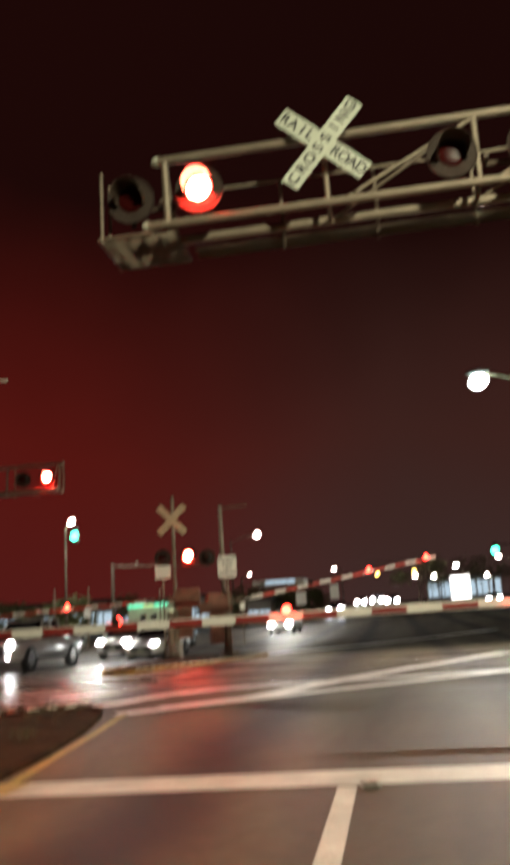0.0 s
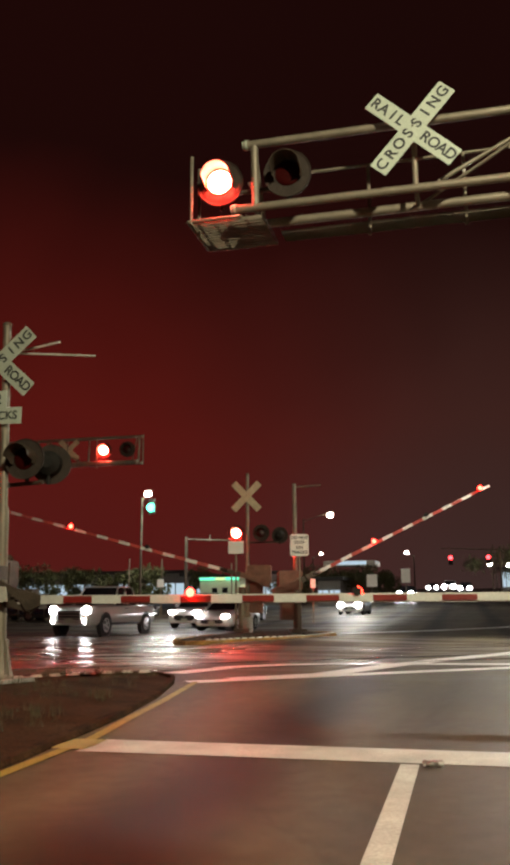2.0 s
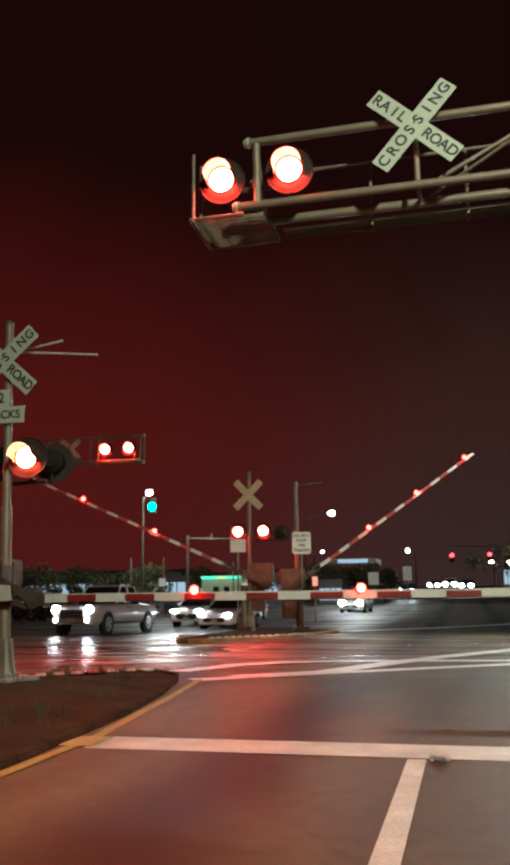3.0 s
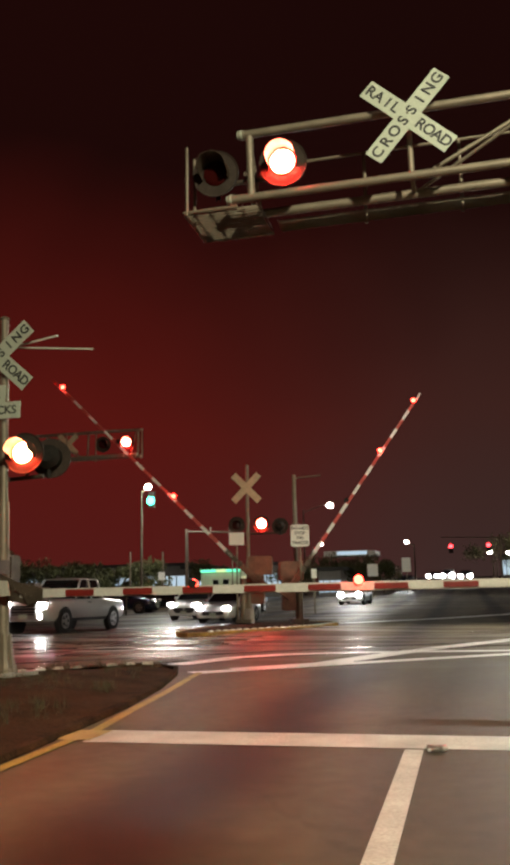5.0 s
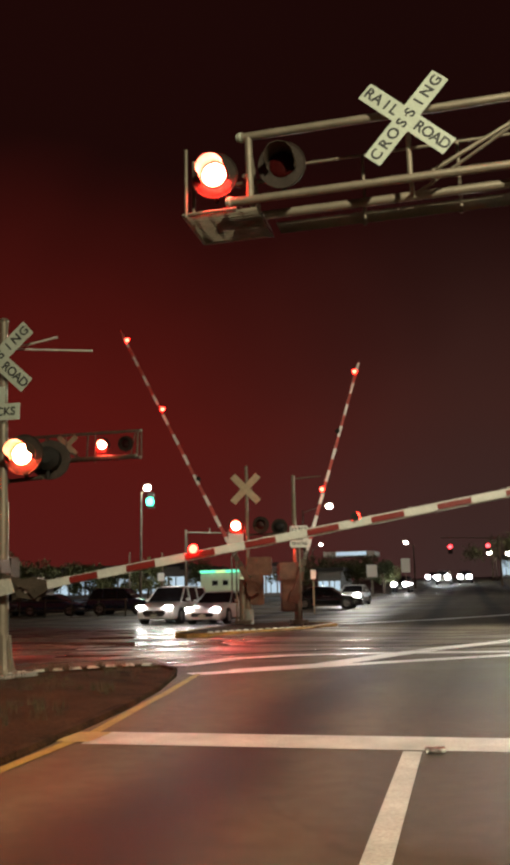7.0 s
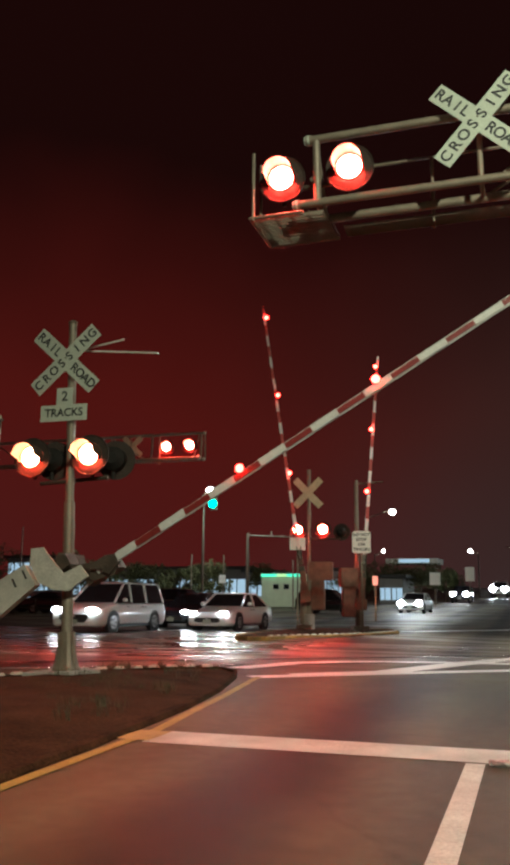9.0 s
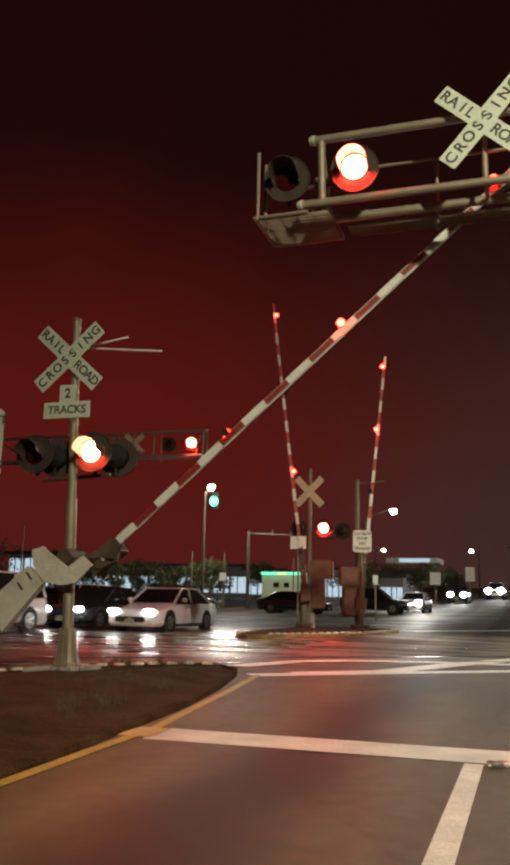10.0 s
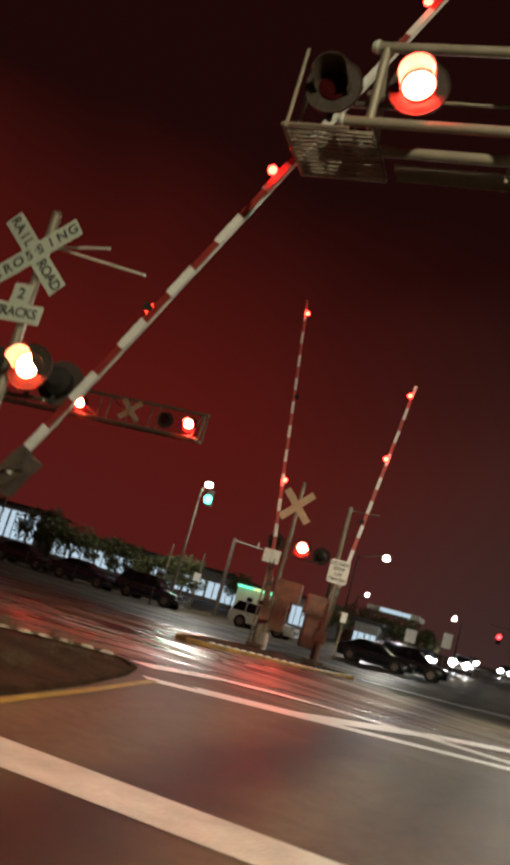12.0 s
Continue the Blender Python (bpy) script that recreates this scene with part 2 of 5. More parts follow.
HOOD = mat("faded_black_hood_paint", (0.070, 0.050, 0.036), 0.7, 0, 0.3, 5.0, 0.1, 60, 0.0, 0.15)
BOARD = mat("sun_bleached_black_board", (0.040, 0.029, 0.023), 0.75, 0, 0.35, 5.0, 0.1, 60, 0.0, 0.15)
SIGN = mat("reflective_white_sign", (0.44, 0.47, 0.38), 0.45, 0, 0.12, 5.0, 0.05, 40)
SIGNBACK = mat("bare_aluminium_sign_back", (0.52, 0.42, 0.28), 0.45, 0.3, 0.2, 5.0, 0.05, 40)
# paler copy of SIGN with its retroreflected light put into the colour
SIGN_LIT = mat("pre_lit_sign_sheeting", (0.90, 0.90, 0.85), 0.4, 0, 0.05, 5.0, 0.05, 40)
INK = mat("black_sign_ink", (0.02, 0.02, 0.02), 0.5, 0, 0.1, 5.0, 0.0, 40)
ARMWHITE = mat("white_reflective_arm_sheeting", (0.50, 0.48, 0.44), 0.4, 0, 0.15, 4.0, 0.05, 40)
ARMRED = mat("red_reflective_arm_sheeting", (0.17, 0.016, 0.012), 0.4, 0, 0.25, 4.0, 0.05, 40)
# far arms: paler copies with returned headlight put into the colour
ARMWHITE_LIT = mat("pre_lit_white_arm_sheeting", (0.85, 0.80, 0.76), 0.4, 0, 0.12, 4.0, 0.05, 40)
ARMRED_LIT = mat("pre_lit_red_arm_sheeting", (0.50, 0.075, 0.060), 0.4, 0, 0.2, 4.0, 0.05, 40)
MECH = mat("pale_grey_machine_paint", (0.50, 0.47, 0.40), 0.5, 0.1, 0.25, 4.0, 0.1, 50)
RUSTY = mat("weathered_brown_machine_paint", (0.20, 0.088, 0.055), 0.65, 0.1, 0.35, 4.0, 0.2, 40)
REDLENS = mat("unlit_red_lens", (0.030, 0.003, 0.0025), 0.25, 0, 0.3, 20.0, 0.3, 60, 0.0, 0.08)
GLASS = mat("dark_window_glass", (0.012, 0.013, 0.015), 0.06, 0, 0.1, 2.0, 0.0, 20, 0.5)
TYRE = mat("tyre_rubber", (0.018, 0.017, 0.016), 0.8, 0, 0.3, 8.0, 0.2, 50)
RIM = mat("alloy_rim", (0.45, 0.44, 0.42), 0.3, 0.9, 0.2, 8.0, 0.0, 50)
PAINT_WHITE = mat("white_car_paint", (0.72, 0.71, 0.69), 0.28, 0, 0.06, 1.5, 0.0, 50, 0.8)
PAINT_SILVER = mat("pale_silver_truck_paint", (0.60, 0.60, 0.60), 0.28, 0.2, 0.08, 1.5, 0.0, 50, 0.8)
PAINT_DARK = mat("dark_car_paint", (0.020, 0.022, 0.028), 0.22, 0.1, 0.1, 1.5, 0.0, 50, 0.9)
PAINT_BLUE = mat("dark_blue_car_paint", (0.018, 0.024, 0.050), 0.22, 0.1, 0.1, 1.5, 0.0, 50, 0.9)
TRIM = mat("black_plastic_trim", (0.02, 0.02, 0.02), 0.5, 0, 0.2, 8.0, 0.0, 50)
LEAF = mat("leaves", (0.075, 0.082, 0.026), 0.6, 0, 0.5, 1.2, 0.1, 8)
BARK = mat("bark", (0.09, 0.065, 0.045), 0.9, 0, 0.4, 4.0, 0.5, 30)
MINT = mat("pale_green_render", (0.60, 0.68, 0.48), 0.8, 0, 0.15, 0.8, 0.2, 20)
WALLGREY = mat("grey_shop_wall", (0.28, 0.27, 0.26), 0.8, 0, 0.2, 0.8, 0.2, 20)
ROOFMAT = mat("dark_roof_felt", (0.05, 0.05, 0.05), 0.85, 0, 0.3, 1.0, 0.3, 20)
TAIL = mat("red_tail_lens", (0.25, 0.01, 0.01), 0.2, 0, 0.2, 20.0, 0.0, 30, 0.5)

RED_ON = glow("lit_red_signal_lens", (1.0, 0.105, 0.068), (1.0, 0.0014, 0.0007), 880.0, 0.15)
RED_ASIDE = glow("lit_red_signal_lens_off_its_beam", (1.0, 0.30, 0.13), (1.0, 0.0036, 0.0016), 340.0, 0.15)
RED_BEAM = glow("red_signal_lens_seen_along_its_beam", (1.0, 0.012, 0.004), None, 560.0)
RED_SMALL = glow("lit_red_gate_lamp", (1.0, 0.0065, 0.0042), None, 170.0)
HEAD_ON = glow("lit_headlamp", (0.97, 0.98, 1.0), None, 55.0)
HEAD_GLARE = glow("glaring_headlamp", (0.97, 0.98, 1.0), None, 60.0)
GREEN_ON = glow("lit_green_lamp", (0.055, 1.0, 0.56), None, 13.0)
WHITE_ON = glow("lit_street_lamp", (1.0, 0.93, 0.80), None, 60.0)
COOL_ON = glow("lit_cool_street_lamp", (0.80, 1.0, 0.96), None, 90.0)
SHOP_ON = glow("lit_shop_window", (0.66, 0.84, 1.0), None, 0.75)
SIDE_WALL_ON = glow("glowing_side_wall_panel", (0.90, 0.92, 0.52), None, 0.62)
STRIP_ON = glow("lit_roof_strip", (0.18, 1.0, 0.60), None, 1.5)
STRIP_WARM = glow("lit_yellow_roof_strip", (0.70, 1.0, 0.45), None, 1.2)
TRAFFIC_RED = glow("lit_red_traffic_lens", (1.0, 0.040, 0.050), None, 9.0)
TRAFFIC_AMBER = glow("lit_amber_traffic_lens", (1.0, 0.62, 0.14), None, 10.0)


# ---- mesh helpers ----
def box(bm, size, at, m=None):
    t = Matrix.Translation(at) @ (m or Matrix()) @ Matrix.Diagonal((*size, 1))
    return bmesh.ops.create_cube(bm, size=1, matrix=t)["verts"]


def pipe(bm, a, b, r, seg=12, r2=None):
    a, b = Vector(a), Vector(b)
    d = b - a
    q = d.to_track_quat("Z", "Y").to_matrix().to_4x4()
    bmesh.ops.create_cone(bm, cap_ends=True, segments=seg, radius1=r, radius2=r if r2 is None else r2, depth=d.length, matrix=Matrix.Translation((a + b) / 2) @ q)


def ball(bm, at, r, sx=1, sy=1, sz=1, seg=12):
    bmesh.ops.create_uvsphere(bm, u_segments=seg, v_segments=max(6, seg // 2), radius=r, matrix=Matrix.Translation(at) @ Matrix.Diagonal((sx, sy, sz, 1)))


def plate(bm, pts, y0, y1):
    """A flat plate in the xz plane from y0 to y1 with the outline pts."""
    f = [bm.verts.new((x, y0, z)) for x, z in pts]
    k = [bm.verts.new((x, y1, z)) for x, z in pts]
    bm.faces.new(f)
    bm.faces.new(k[::-1])
    n = len(pts)
    for i in range(n):
        bm.faces.new((f[i], k[i], k[(i + 1) % n], f[(i + 1) % n]))


def prism(bm, pts, z0, z1):
    """An upright block on the ground outline pts."""
    f = [bm.verts.new((x, y, z0)) for x, y in pts]
    k = [bm.verts.new((x, y, z1)) for x, y in pts]
    bm.faces.new(f[::-1])
    bm.faces.new(k)
    n = len(pts)
    for i in range(n):
        bm.faces.new((f[i], f[(i + 1) % n], k[(i + 1) % n], k[i]))


def loft(bm, rings):
    vs = [[bm.verts.new(p) for p in r] for r in rings]
    n = len(vs[0])
    for a, b in zip(vs, vs[1:]):
        for i in range(n):
            bm.faces.new((a[i], a[(i + 1) % n], b[(i + 1) % n], b[i]))
    bm.faces.new(vs[0][::-1])
    bm.faces.new(vs[-1])


def mesh_of(name, bm, material, smooth=False):
    bmesh.ops.recalc_face_normals(bm, faces=bm.faces)
    me = bpy.data.meshes.new(name)
    bm.to_mesh(me)
    bm.free()
    me.materials.append(material)
    if smooth:
        for p in me.polygons:
            p.use_smooth = True
    return me


def part(name, bm, material, parent, label="", smooth=False, at=None):
    ob = new(name, mesh_of(name, bm, material, smooth))
    ob.parent = parent
    if at:
        ob.matrix_basis = at
    if smooth:
        ob.data.set_sharp_from_angle(angle=radians(40))
    if label:
        tagged(ob, label)
    return ob


def made(name, build, material, parent, label="", smooth=False, at=None):
    bm = bmesh.new()
    build(bm)
    return part(name, bm, material, parent, label, smooth, at)


def thing(name, m, label, category, group="", kind=""):
    ob = new(name)
    ob.matrix_basis = m
    ob.empty_display_size = 0.1
    return tagged(ob, label, category, group, kind)


def structure(name, bm, material, label, category, smooth=False):
    ob = new(name, mesh_of(name, bm, material, smooth))
    return tagged(ob, label, category, "", "structure")


def lettering(word, size, parent, m, material=INK, name="lettering"):
    c = bpy.data.curves.new(name, "FONT")
    c.body, c.size, c.align_x, c.align_y, c.extrude = word, size, "CENTER", "CENTER", 0.001
    c.offset = size * 0.026
    c.materials.append(material)
    ob = new(name, c)
    ob.parent = parent
    ob.matrix_basis = m
    return ob


# ---- ground ----
def rise(y):
    """The road climbs gently behind the crossing."""
    if y < 38:
        return 0.0
    if y < 46:
        return 0.025 * (y - 38) ** 2 / 16
    return 0.025 * (y - 42) if y < 80 else 0.95 + 0.04 * (min(y, 170) - 80)


def ground_sheet():
    bm = bmesh.new()
    xs = [-900, -300, -120, -60, -30, *range(-18, 4), 15, 40, 120, 400, 900]
    ys = [-200, -60, -20, 0, 10, *range(15, 38), 38, 40, 42, 44, 46, 60, 80, 110, 150, 170, 220, 400, 900, 2500]
    g = [[bm.verts.new((x, y, rise(min(y, 220)) + 0.13 * math.exp(-((x + 7.8) ** 2 + (y - 26.5) ** 2) / 20))) for x in xs] for y in ys]
    for a, b in zip(g, g[1:]):
        for i in range(len(xs) - 1):
            bm.faces.new((a[i], a[i + 1], b[i + 1], b[i]))
    return structure("ground", bm, ASPHALT, "dark worn asphalt road, wet across the railway crossing", "road", True)


ground_sheet()


def stripe(name, pts, width, material, label, z=0.004):
    """A painted line of constant width along pts."""
    bm = bmesh.new()
    ps = [Vector((x, y, 0)) for x, y in pts]
    left, right = [], []
    for i, p in enumerate(ps):
        d = (ps[min(i + 1, len(ps) - 1)] - ps[max(i - 1, 0)]).normalized()
        n = Vector((-d.y, d.x, 0)) * width / 2
        left.append(bm.verts.new(p + n + Vector((0, 0, z + rise(p.y)))))
        right.append(bm.verts.new(p - n + Vector((0, 0, z + rise(p.y)))))
    for i in range(len(ps) - 1):
        bm.faces.new((right[i], right[i + 1], left[i + 1], left[i]))
    return structure(name, bm, material, label, "road marking")


stripe("road_marking_stop_line", [(-2.62, 5.85), (0.4, 6.05), (4.4, 6.31)], 0.57, WHITE_LINE, "broad worn white stop line across the lane")
stripe("road_marking_lane_line", [(-0.185, 5.66), (-0.04, 3.2), (0.30, -2.5), (0.9, -14)], 0.125, WHITE_LINE, "white lane line running up to the stop line", 0.007)
stripe("road_marking_edge_line", [(-2.27, 2.0), (-2.50, 3.6), (-2.66, 5.1), (-2.76, 6.12), (-3.03, 7.4), (-3.30, 8.8), (-3.86, 11.35)], 0.095, YELLOW_LINE, "worn yellow edge line along the median", 0.008)
stripe("road_marking_yellow_patch", [(-2.86, 5.83), (-2.58, 5.85)], 0.46, YELLOW_PALE, "worn yellow paint over the end of the stop line", 0.010)
stripe("road_marking_near_crossing_line", [(-3.95, 11.30), (-2.6, 12.62), (-1.05, 14.1), (0.27, 15.3), (4.5, 19.1)], 0.40, CROSS_LINE, "white line along the near edge of the crossing", 0.005)
stripe("road_marking_crossing_diagonal", [(-3.5, 11.9), (-2.4, 13.1), (-1.6, 15.7), (-0.9, 17.5), (0.25, 20.1), (2.0, 24.0)], 0.50, CROSS_LINE, "white diagonal line of the keep clear box", 0.009)
stripe("road_marking_crossing_cross_line", [(-4.75, 12.7), (-4.3, 14.3), (-3.6, 15.15), (-2.4, 15.7), (0.26, 16.25), (5.0, 17.2)], 0.44, CROSS_LINE, "white cross line of the keep clear box", 0.012)
stripe("road_marking_far_crossing_line", [(-6.4, 34.4), (-3.2, 39.3), (-0.1, 44.2), (3, 49)], 0.9, CROSS_LINE, "white line along the far edge of the crossing", 0.005)
# bars of lamp reflection on the wet road, put in as white paint
for k, (x, y) in enumerate([(-9.9, 21.0), (-9.5, 19.8), (-9.0, 18.6), (-8.5, 17.4), (-8.0, 16.2)]):
    stripe("painted_reflection_bar_%d" % k, [(x - 0.55, y - 0.05), (x + 0.75, y + 0.30)], 0.30, WHITE_LINE, "short white bar standing in for a lamp reflection on the wet road", 0.006)


# ---- rails of two tracks crossing the road at a slant ----
def track(n, x0, y0, slope=0.87):
    d = Vector((1, slope, 0)).normalized()
    nrm = Vector((-d.y, d.x, 0))
    c = Vector((x0, y0, 0))
    for k, off in enumerate((-0.7175, 0.7175)):
        bm = bmesh.new()
        m = Matrix.Translation(c + nrm * off) @ Matrix.Rotation(math.atan2(d.y, d.x), 4, "Z")
        box(bm, (60, 0.07, 0.05), (0, 0, -0.012), None)
        bmesh.ops.transform(bm, matrix=m, verts=bm.verts)
        structure("rail_%d_%d" % (n, k), bm, RAIL, "polished steel rail set flush in the road", "rail")
        bm = bmesh.new()
        box(bm, (60, 0.09, 0.02), (0, 0.09 if k == 0 else -0.09, -0.004), None)
        bmesh.ops.transform(bm, matrix=m, verts=bm.verts)
        structure("rail_flangeway_%d_%d" % (n, k), bm, TYRE, "dark rubber flangeway beside the rail", "rail")


track(1, -5.0, 14.4)
track(2, -5.0, 20.2)


# ---- medians ----
def median(n, pts, high, mound, label, kerb, kerb_label):
    c = Vector((sum(p[0] for p in pts) / len(pts), sum(p[1] for p in pts) / len(pts)))
    inner = [tuple(Vector(p) + (c - Vector(p)).normalized() * 0.12) for p in pts]
    bm = bmesh.new()
    o0 = [bm.verts.new((x, y, -0.05)) for x, y in pts]
    o1 = [bm.verts.new((x, y, high - 0.03)) for x, y in pts]
    o2 = [bm.verts.new((*tuple(Vector(p).lerp(Vector(q), 0.25)), high)) for p, q in zip(pts, inner)]
    i2 = [bm.verts.new((x, y, high)) for x, y in inner]
    i0 = [bm.verts.new((x, y, high - 0.08)) for x, y in inner]
    k = len(pts)
    for a, b in ((o0, o1), (o1, o2), (o2, i2), (i2, i0)):
        for i in range(k):
            bm.faces.new((a[i], a[(i + 1) % k], b[(i + 1) % k], b[i]))
    structure("median_kerb_%d" % n, bm, kerb, kerb_label, "kerb")
    bm = bmesh.new()
    rings = 7
    grid = []
    for r in range(rings):
        f = r / rings
        row = []
        for p in inner:
            q = Vector(p).lerp(c, f)
            h = high - 0.03 + mound * math.sin(min(1, f * 1.6) * math.pi / 2) + 0.03 * noise.noise((q.x * 1.7, q.y * 1.7, n))
            row.append(bm.verts.new((q.x, q.y, h)))
        grid.append(row)
    top = bm.verts.new((c.x, c.y, high + mound - 0.03))
    for a, b in zip(grid, grid[1:]):
        for i in range(k):
            bm.faces.new((a[i], a[(i + 1) % k], b[(i + 1) % k], b[i]))
    for i in range(k):
        bm.faces.new((grid[-1][i], grid[-1][(i + 1) % k], top))
    structure("median_soil_%d" % n, bm, SOIL, label, "soil", True)


def dense(pts, step=0.35):
    out = []
    n = len(pts)
    for i in range(n):
        a, b = Vector(pts[i]), Vector(pts[(i + 1) % n])
        m = max(1, int((b - a).length / step))
        out += [tuple(a.lerp(b, j / m)) for j in range(m)]
    return out


NEAR_MEDIAN = [(-2.34, 2.0), (-2.57, 3.6), (-2.75, 5.1), (-3.0, 6.7), (-3.14, 7.5), (-3.52, 9.2), (-4.05, 11.0), (-4.45, 12.0), (-4.85, 12.45), (-5.3, 12.4), (-5.8, 11.9), (-6.5, 10.9), (-7.1, 9.0), (-7.5, 6.0), (-7.7, 2.0)]
FAR_MEDIAN = [(-8.1, 21.7), (-7.7, 22.1), (-7.2, 23.4), (-6.25, 25.2), (-5.75, 27.0), (-5.65, 30.0), (-6.1, 31.4), (-7.2, 32.2), (-8.8, 31.4), (-9.5, 27.0), (-9.0, 23.0), (-8.5, 21.9)]
median(1, dense(NEAR_MEDIAN), 0.045, 0.09, "dark bare soil with sparse dry grass on the median", KERB_DIRTY, "low concrete kerb stained by soil")
median(2, dense(FAR_MEDIAN), 0.16, 0.10, "dark bare soil on the far median", KERB, "chipped yellow painted concrete kerb")


def kerb_markers(pts, z, count, name):
    ps = [Vector(p) for p in pts]
    seg = [(b - a).length for a, b in zip(ps, ps[1:])]
    total = sum(seg)
    for k in range(count):
        s = total * (k + 0.5) / count
        i = 0
        while s > seg[i]:
            s -= seg[i]
            i += 1
        p = ps[i].lerp(ps[i + 1], s / seg[i])
        d = ps[i + 1] - ps[i]
        bm = bmesh.new()
        vs = box(bm, (0.17, 0.10, 0.035), (0, 0, 0.0175))
        for v in vs:
            if v.co.z > 0.02:
                v.co.x *= 0.75
                v.co.y *= 0.5
        ob = new("kerb_marker", mesh_of("kerb_marker", bm, SIGN))
        ob.matrix_basis = pose(p.x, p.y, z, 0, 0, math.degrees(math.atan2(d.y, d.x)))
        tagged(ob, "small pale raised reflector stuck on the kerb", "reflector", name)


kerb_markers([(-4.95, 12.36), (-5.32, 12.28), (-5.78, 11.78), (-6.4, 10.85), (-6.98, 9.0)], 0.043, 14, "reflectors on the near kerb")
kerb_markers([(-7.74, 22.25), (-7.22, 23.6), (-6.30, 25.35), (-5.82, 27.1), (-5.75, 29.9)], 0.158, 26, "reflectors on the far kerb")


# ---- railway signals ----
def blade(parent, length, width, material, turn, y, name="blade"):
    def build(bm):
        box(bm, (length, 0.004, width), (0, 0, 0))
    ob = made(name, build, material, parent)
    ob.matrix_basis = pose(0, y, 0, 0, turn, 0)
    return ob


def crossbuck(m, length, width, label, lettered=True, material=SIGN, turn=43, steep=None):
    c = thing("crossbuck_sign", m, label, "railway sign")
    a = blade(c, length, width, material, turn, 0.0)
    b = blade(c, length, width, material, -(steep or turn), -0.008)
    if lettered:
        k = length / 1.22
        for i, ch in enumerate("RAIL"):
            lettering(ch, 0.175 * k, a, pose((-0.535 + 0.118 * i + (0.012 if ch == "I" else 0)) * k, -0.003, 0, 90, 0, 0))
        for i, ch in enumerate("ROAD"):
            lettering(ch, 0.175 * k, a, pose((0.185 + 0.118 * i) * k, -0.003, 0, 90, 0, 0))
        for i, ch in enumerate("CROSSING"):
            lettering(ch, 0.175 * k, b, pose((-0.525 + 0.150 * i) * k, -0.003, 0, 90, 0, 0))
    made("bolt", lambda bm: pipe(bm, (0, -0.02, 0.03), (0, 0.0, 0.03), 0.012, 8), DARKSTEEL, c)
    made("bracket", lambda bm: box(bm, (0.06, 0.10, 0.20), (0, 0.054, 0)), STEEL, c)
    return c


L_ON = [(0.57, 1.13), (1.78, 2.33), (2.97, 3.53), (4.17, 4.73), (5.37, 5.93), (6.57, 7.13), (7.77, 8.33), (8.97, 9.63), (10.17, 10.73), (11.37, 11.97)]
R_ON = [(-1, 0.63), *((a[1] - 0.06, b[0] + 0.06) for a, b in zip(L_ON, L_ON[1:])), (11.9, 13)]
M_ON = [(a - (0.10 if a > 0 else 0), b) for a, b in R_ON]
FLASHERS = []


def flash_signal(m, side, label, scale=1.0, group="railway flashing lights", steel=BOARD, glass=RED_ON):
    """A round flashing light that looks along its own -y: board, housing, hood, dark lens, and the lamp that comes forward when it is lit."""
    s = thing("flashing_signal", m, label, "railway signal", group)

    def board(bm):
        bmesh.ops.create_cone(bm, cap_ends=True, segments=36, radius1=0.285, radius2=0.285, depth=0.012, matrix=pose(0, 0.0, 0, 90, 0, 0))
    made("backboard", board, steel, s)

    def rim(bm):
        pts = [(math.cos(a), math.sin(a)) for a in [2 * math.pi * i / 36 for i in range(36)]]
        a = [bm.verts.new((0.285 * x, -0.008, 0.285 * z)) for x, z in pts]
        b = [bm.verts.new((0.262 * x, -0.008, 0.262 * z)) for x, z in pts]
        c = [bm.verts.new((0.285 * x, -0.022, 0.285 * z)) for x, z in pts]
        for i in range(36):
            j = (i + 1) % 36
            bm.faces.new((a[i], a[j], c[j], c[i]))
            bm.faces.new((c[i], c[j], b[j], b[i]))
    made("board_rim", rim, BOARD, s)

    def housing(bm):
        pipe(bm, (0, 0.02, 0), (0, 0.16, 0), 0.17, 24)
        pipe(bm, (0, 0.16, 0), (0, 0.24, 0), 0.17, 24, 0.08)
        pipe(bm, (0, 0.10, -0.16), (0, 0.10, -0.30), 0.03, 8)
    made("housing", housing, BLACK, s, "", True)

    def hood(bm):
        n = 18
        for r0, r1, y in ((0.170, 0.176, 0),):
            f, k = [], []
            for i in range(n + 1):
                a = radians(-25 + 230 * i / n)
                cut = 0.30 if 25 < i * 230 / n < 205 else 0.12
                f.append((bm.verts.new((r0 * math.cos(a), -0.01, r0 * math.sin(a))), bm.verts.new((r0 * math.cos(a), -cut, r0 * math.sin(a)))))
                k.append((bm.verts.new((r1 * math.cos(a), -0.01, r1 * math.sin(a))), bm.verts.new((r1 * math.cos(a), -cut, r1 * math.sin(a)))))
            for i in range(n):
                bm.faces.new((f[i][0], f[i + 1][0], f[i + 1][1], f[i][1]))
                bm.faces.new((k[i][0], k[i][1], k[i + 1][1], k[i + 1][0]))
                bm.faces.new((f[i][1], f[i + 1][1], k[i + 1][1], k[i][1]))
    made("hood", hood, HOOD, s, "", True)
    made("lens", lambda bm: ball(bm, (0, -0.012, 0), 0.152, 1, 0.16, 1, 20), REDLENS, s, "dark red glass lens", True)
    bulb = made("lamp", lambda bm: ball(bm, (0, 0, 0), 0.150, 1, 0.14, 1, 20), glass, s, "glowing red flashing lamp", True)
    FLASHERS.append((bulb, side, 0.10, -0.045))
    if scale != 1.0:
        s.scale = (scale,) * 3
    return s


ROAD_TURN = 2.8


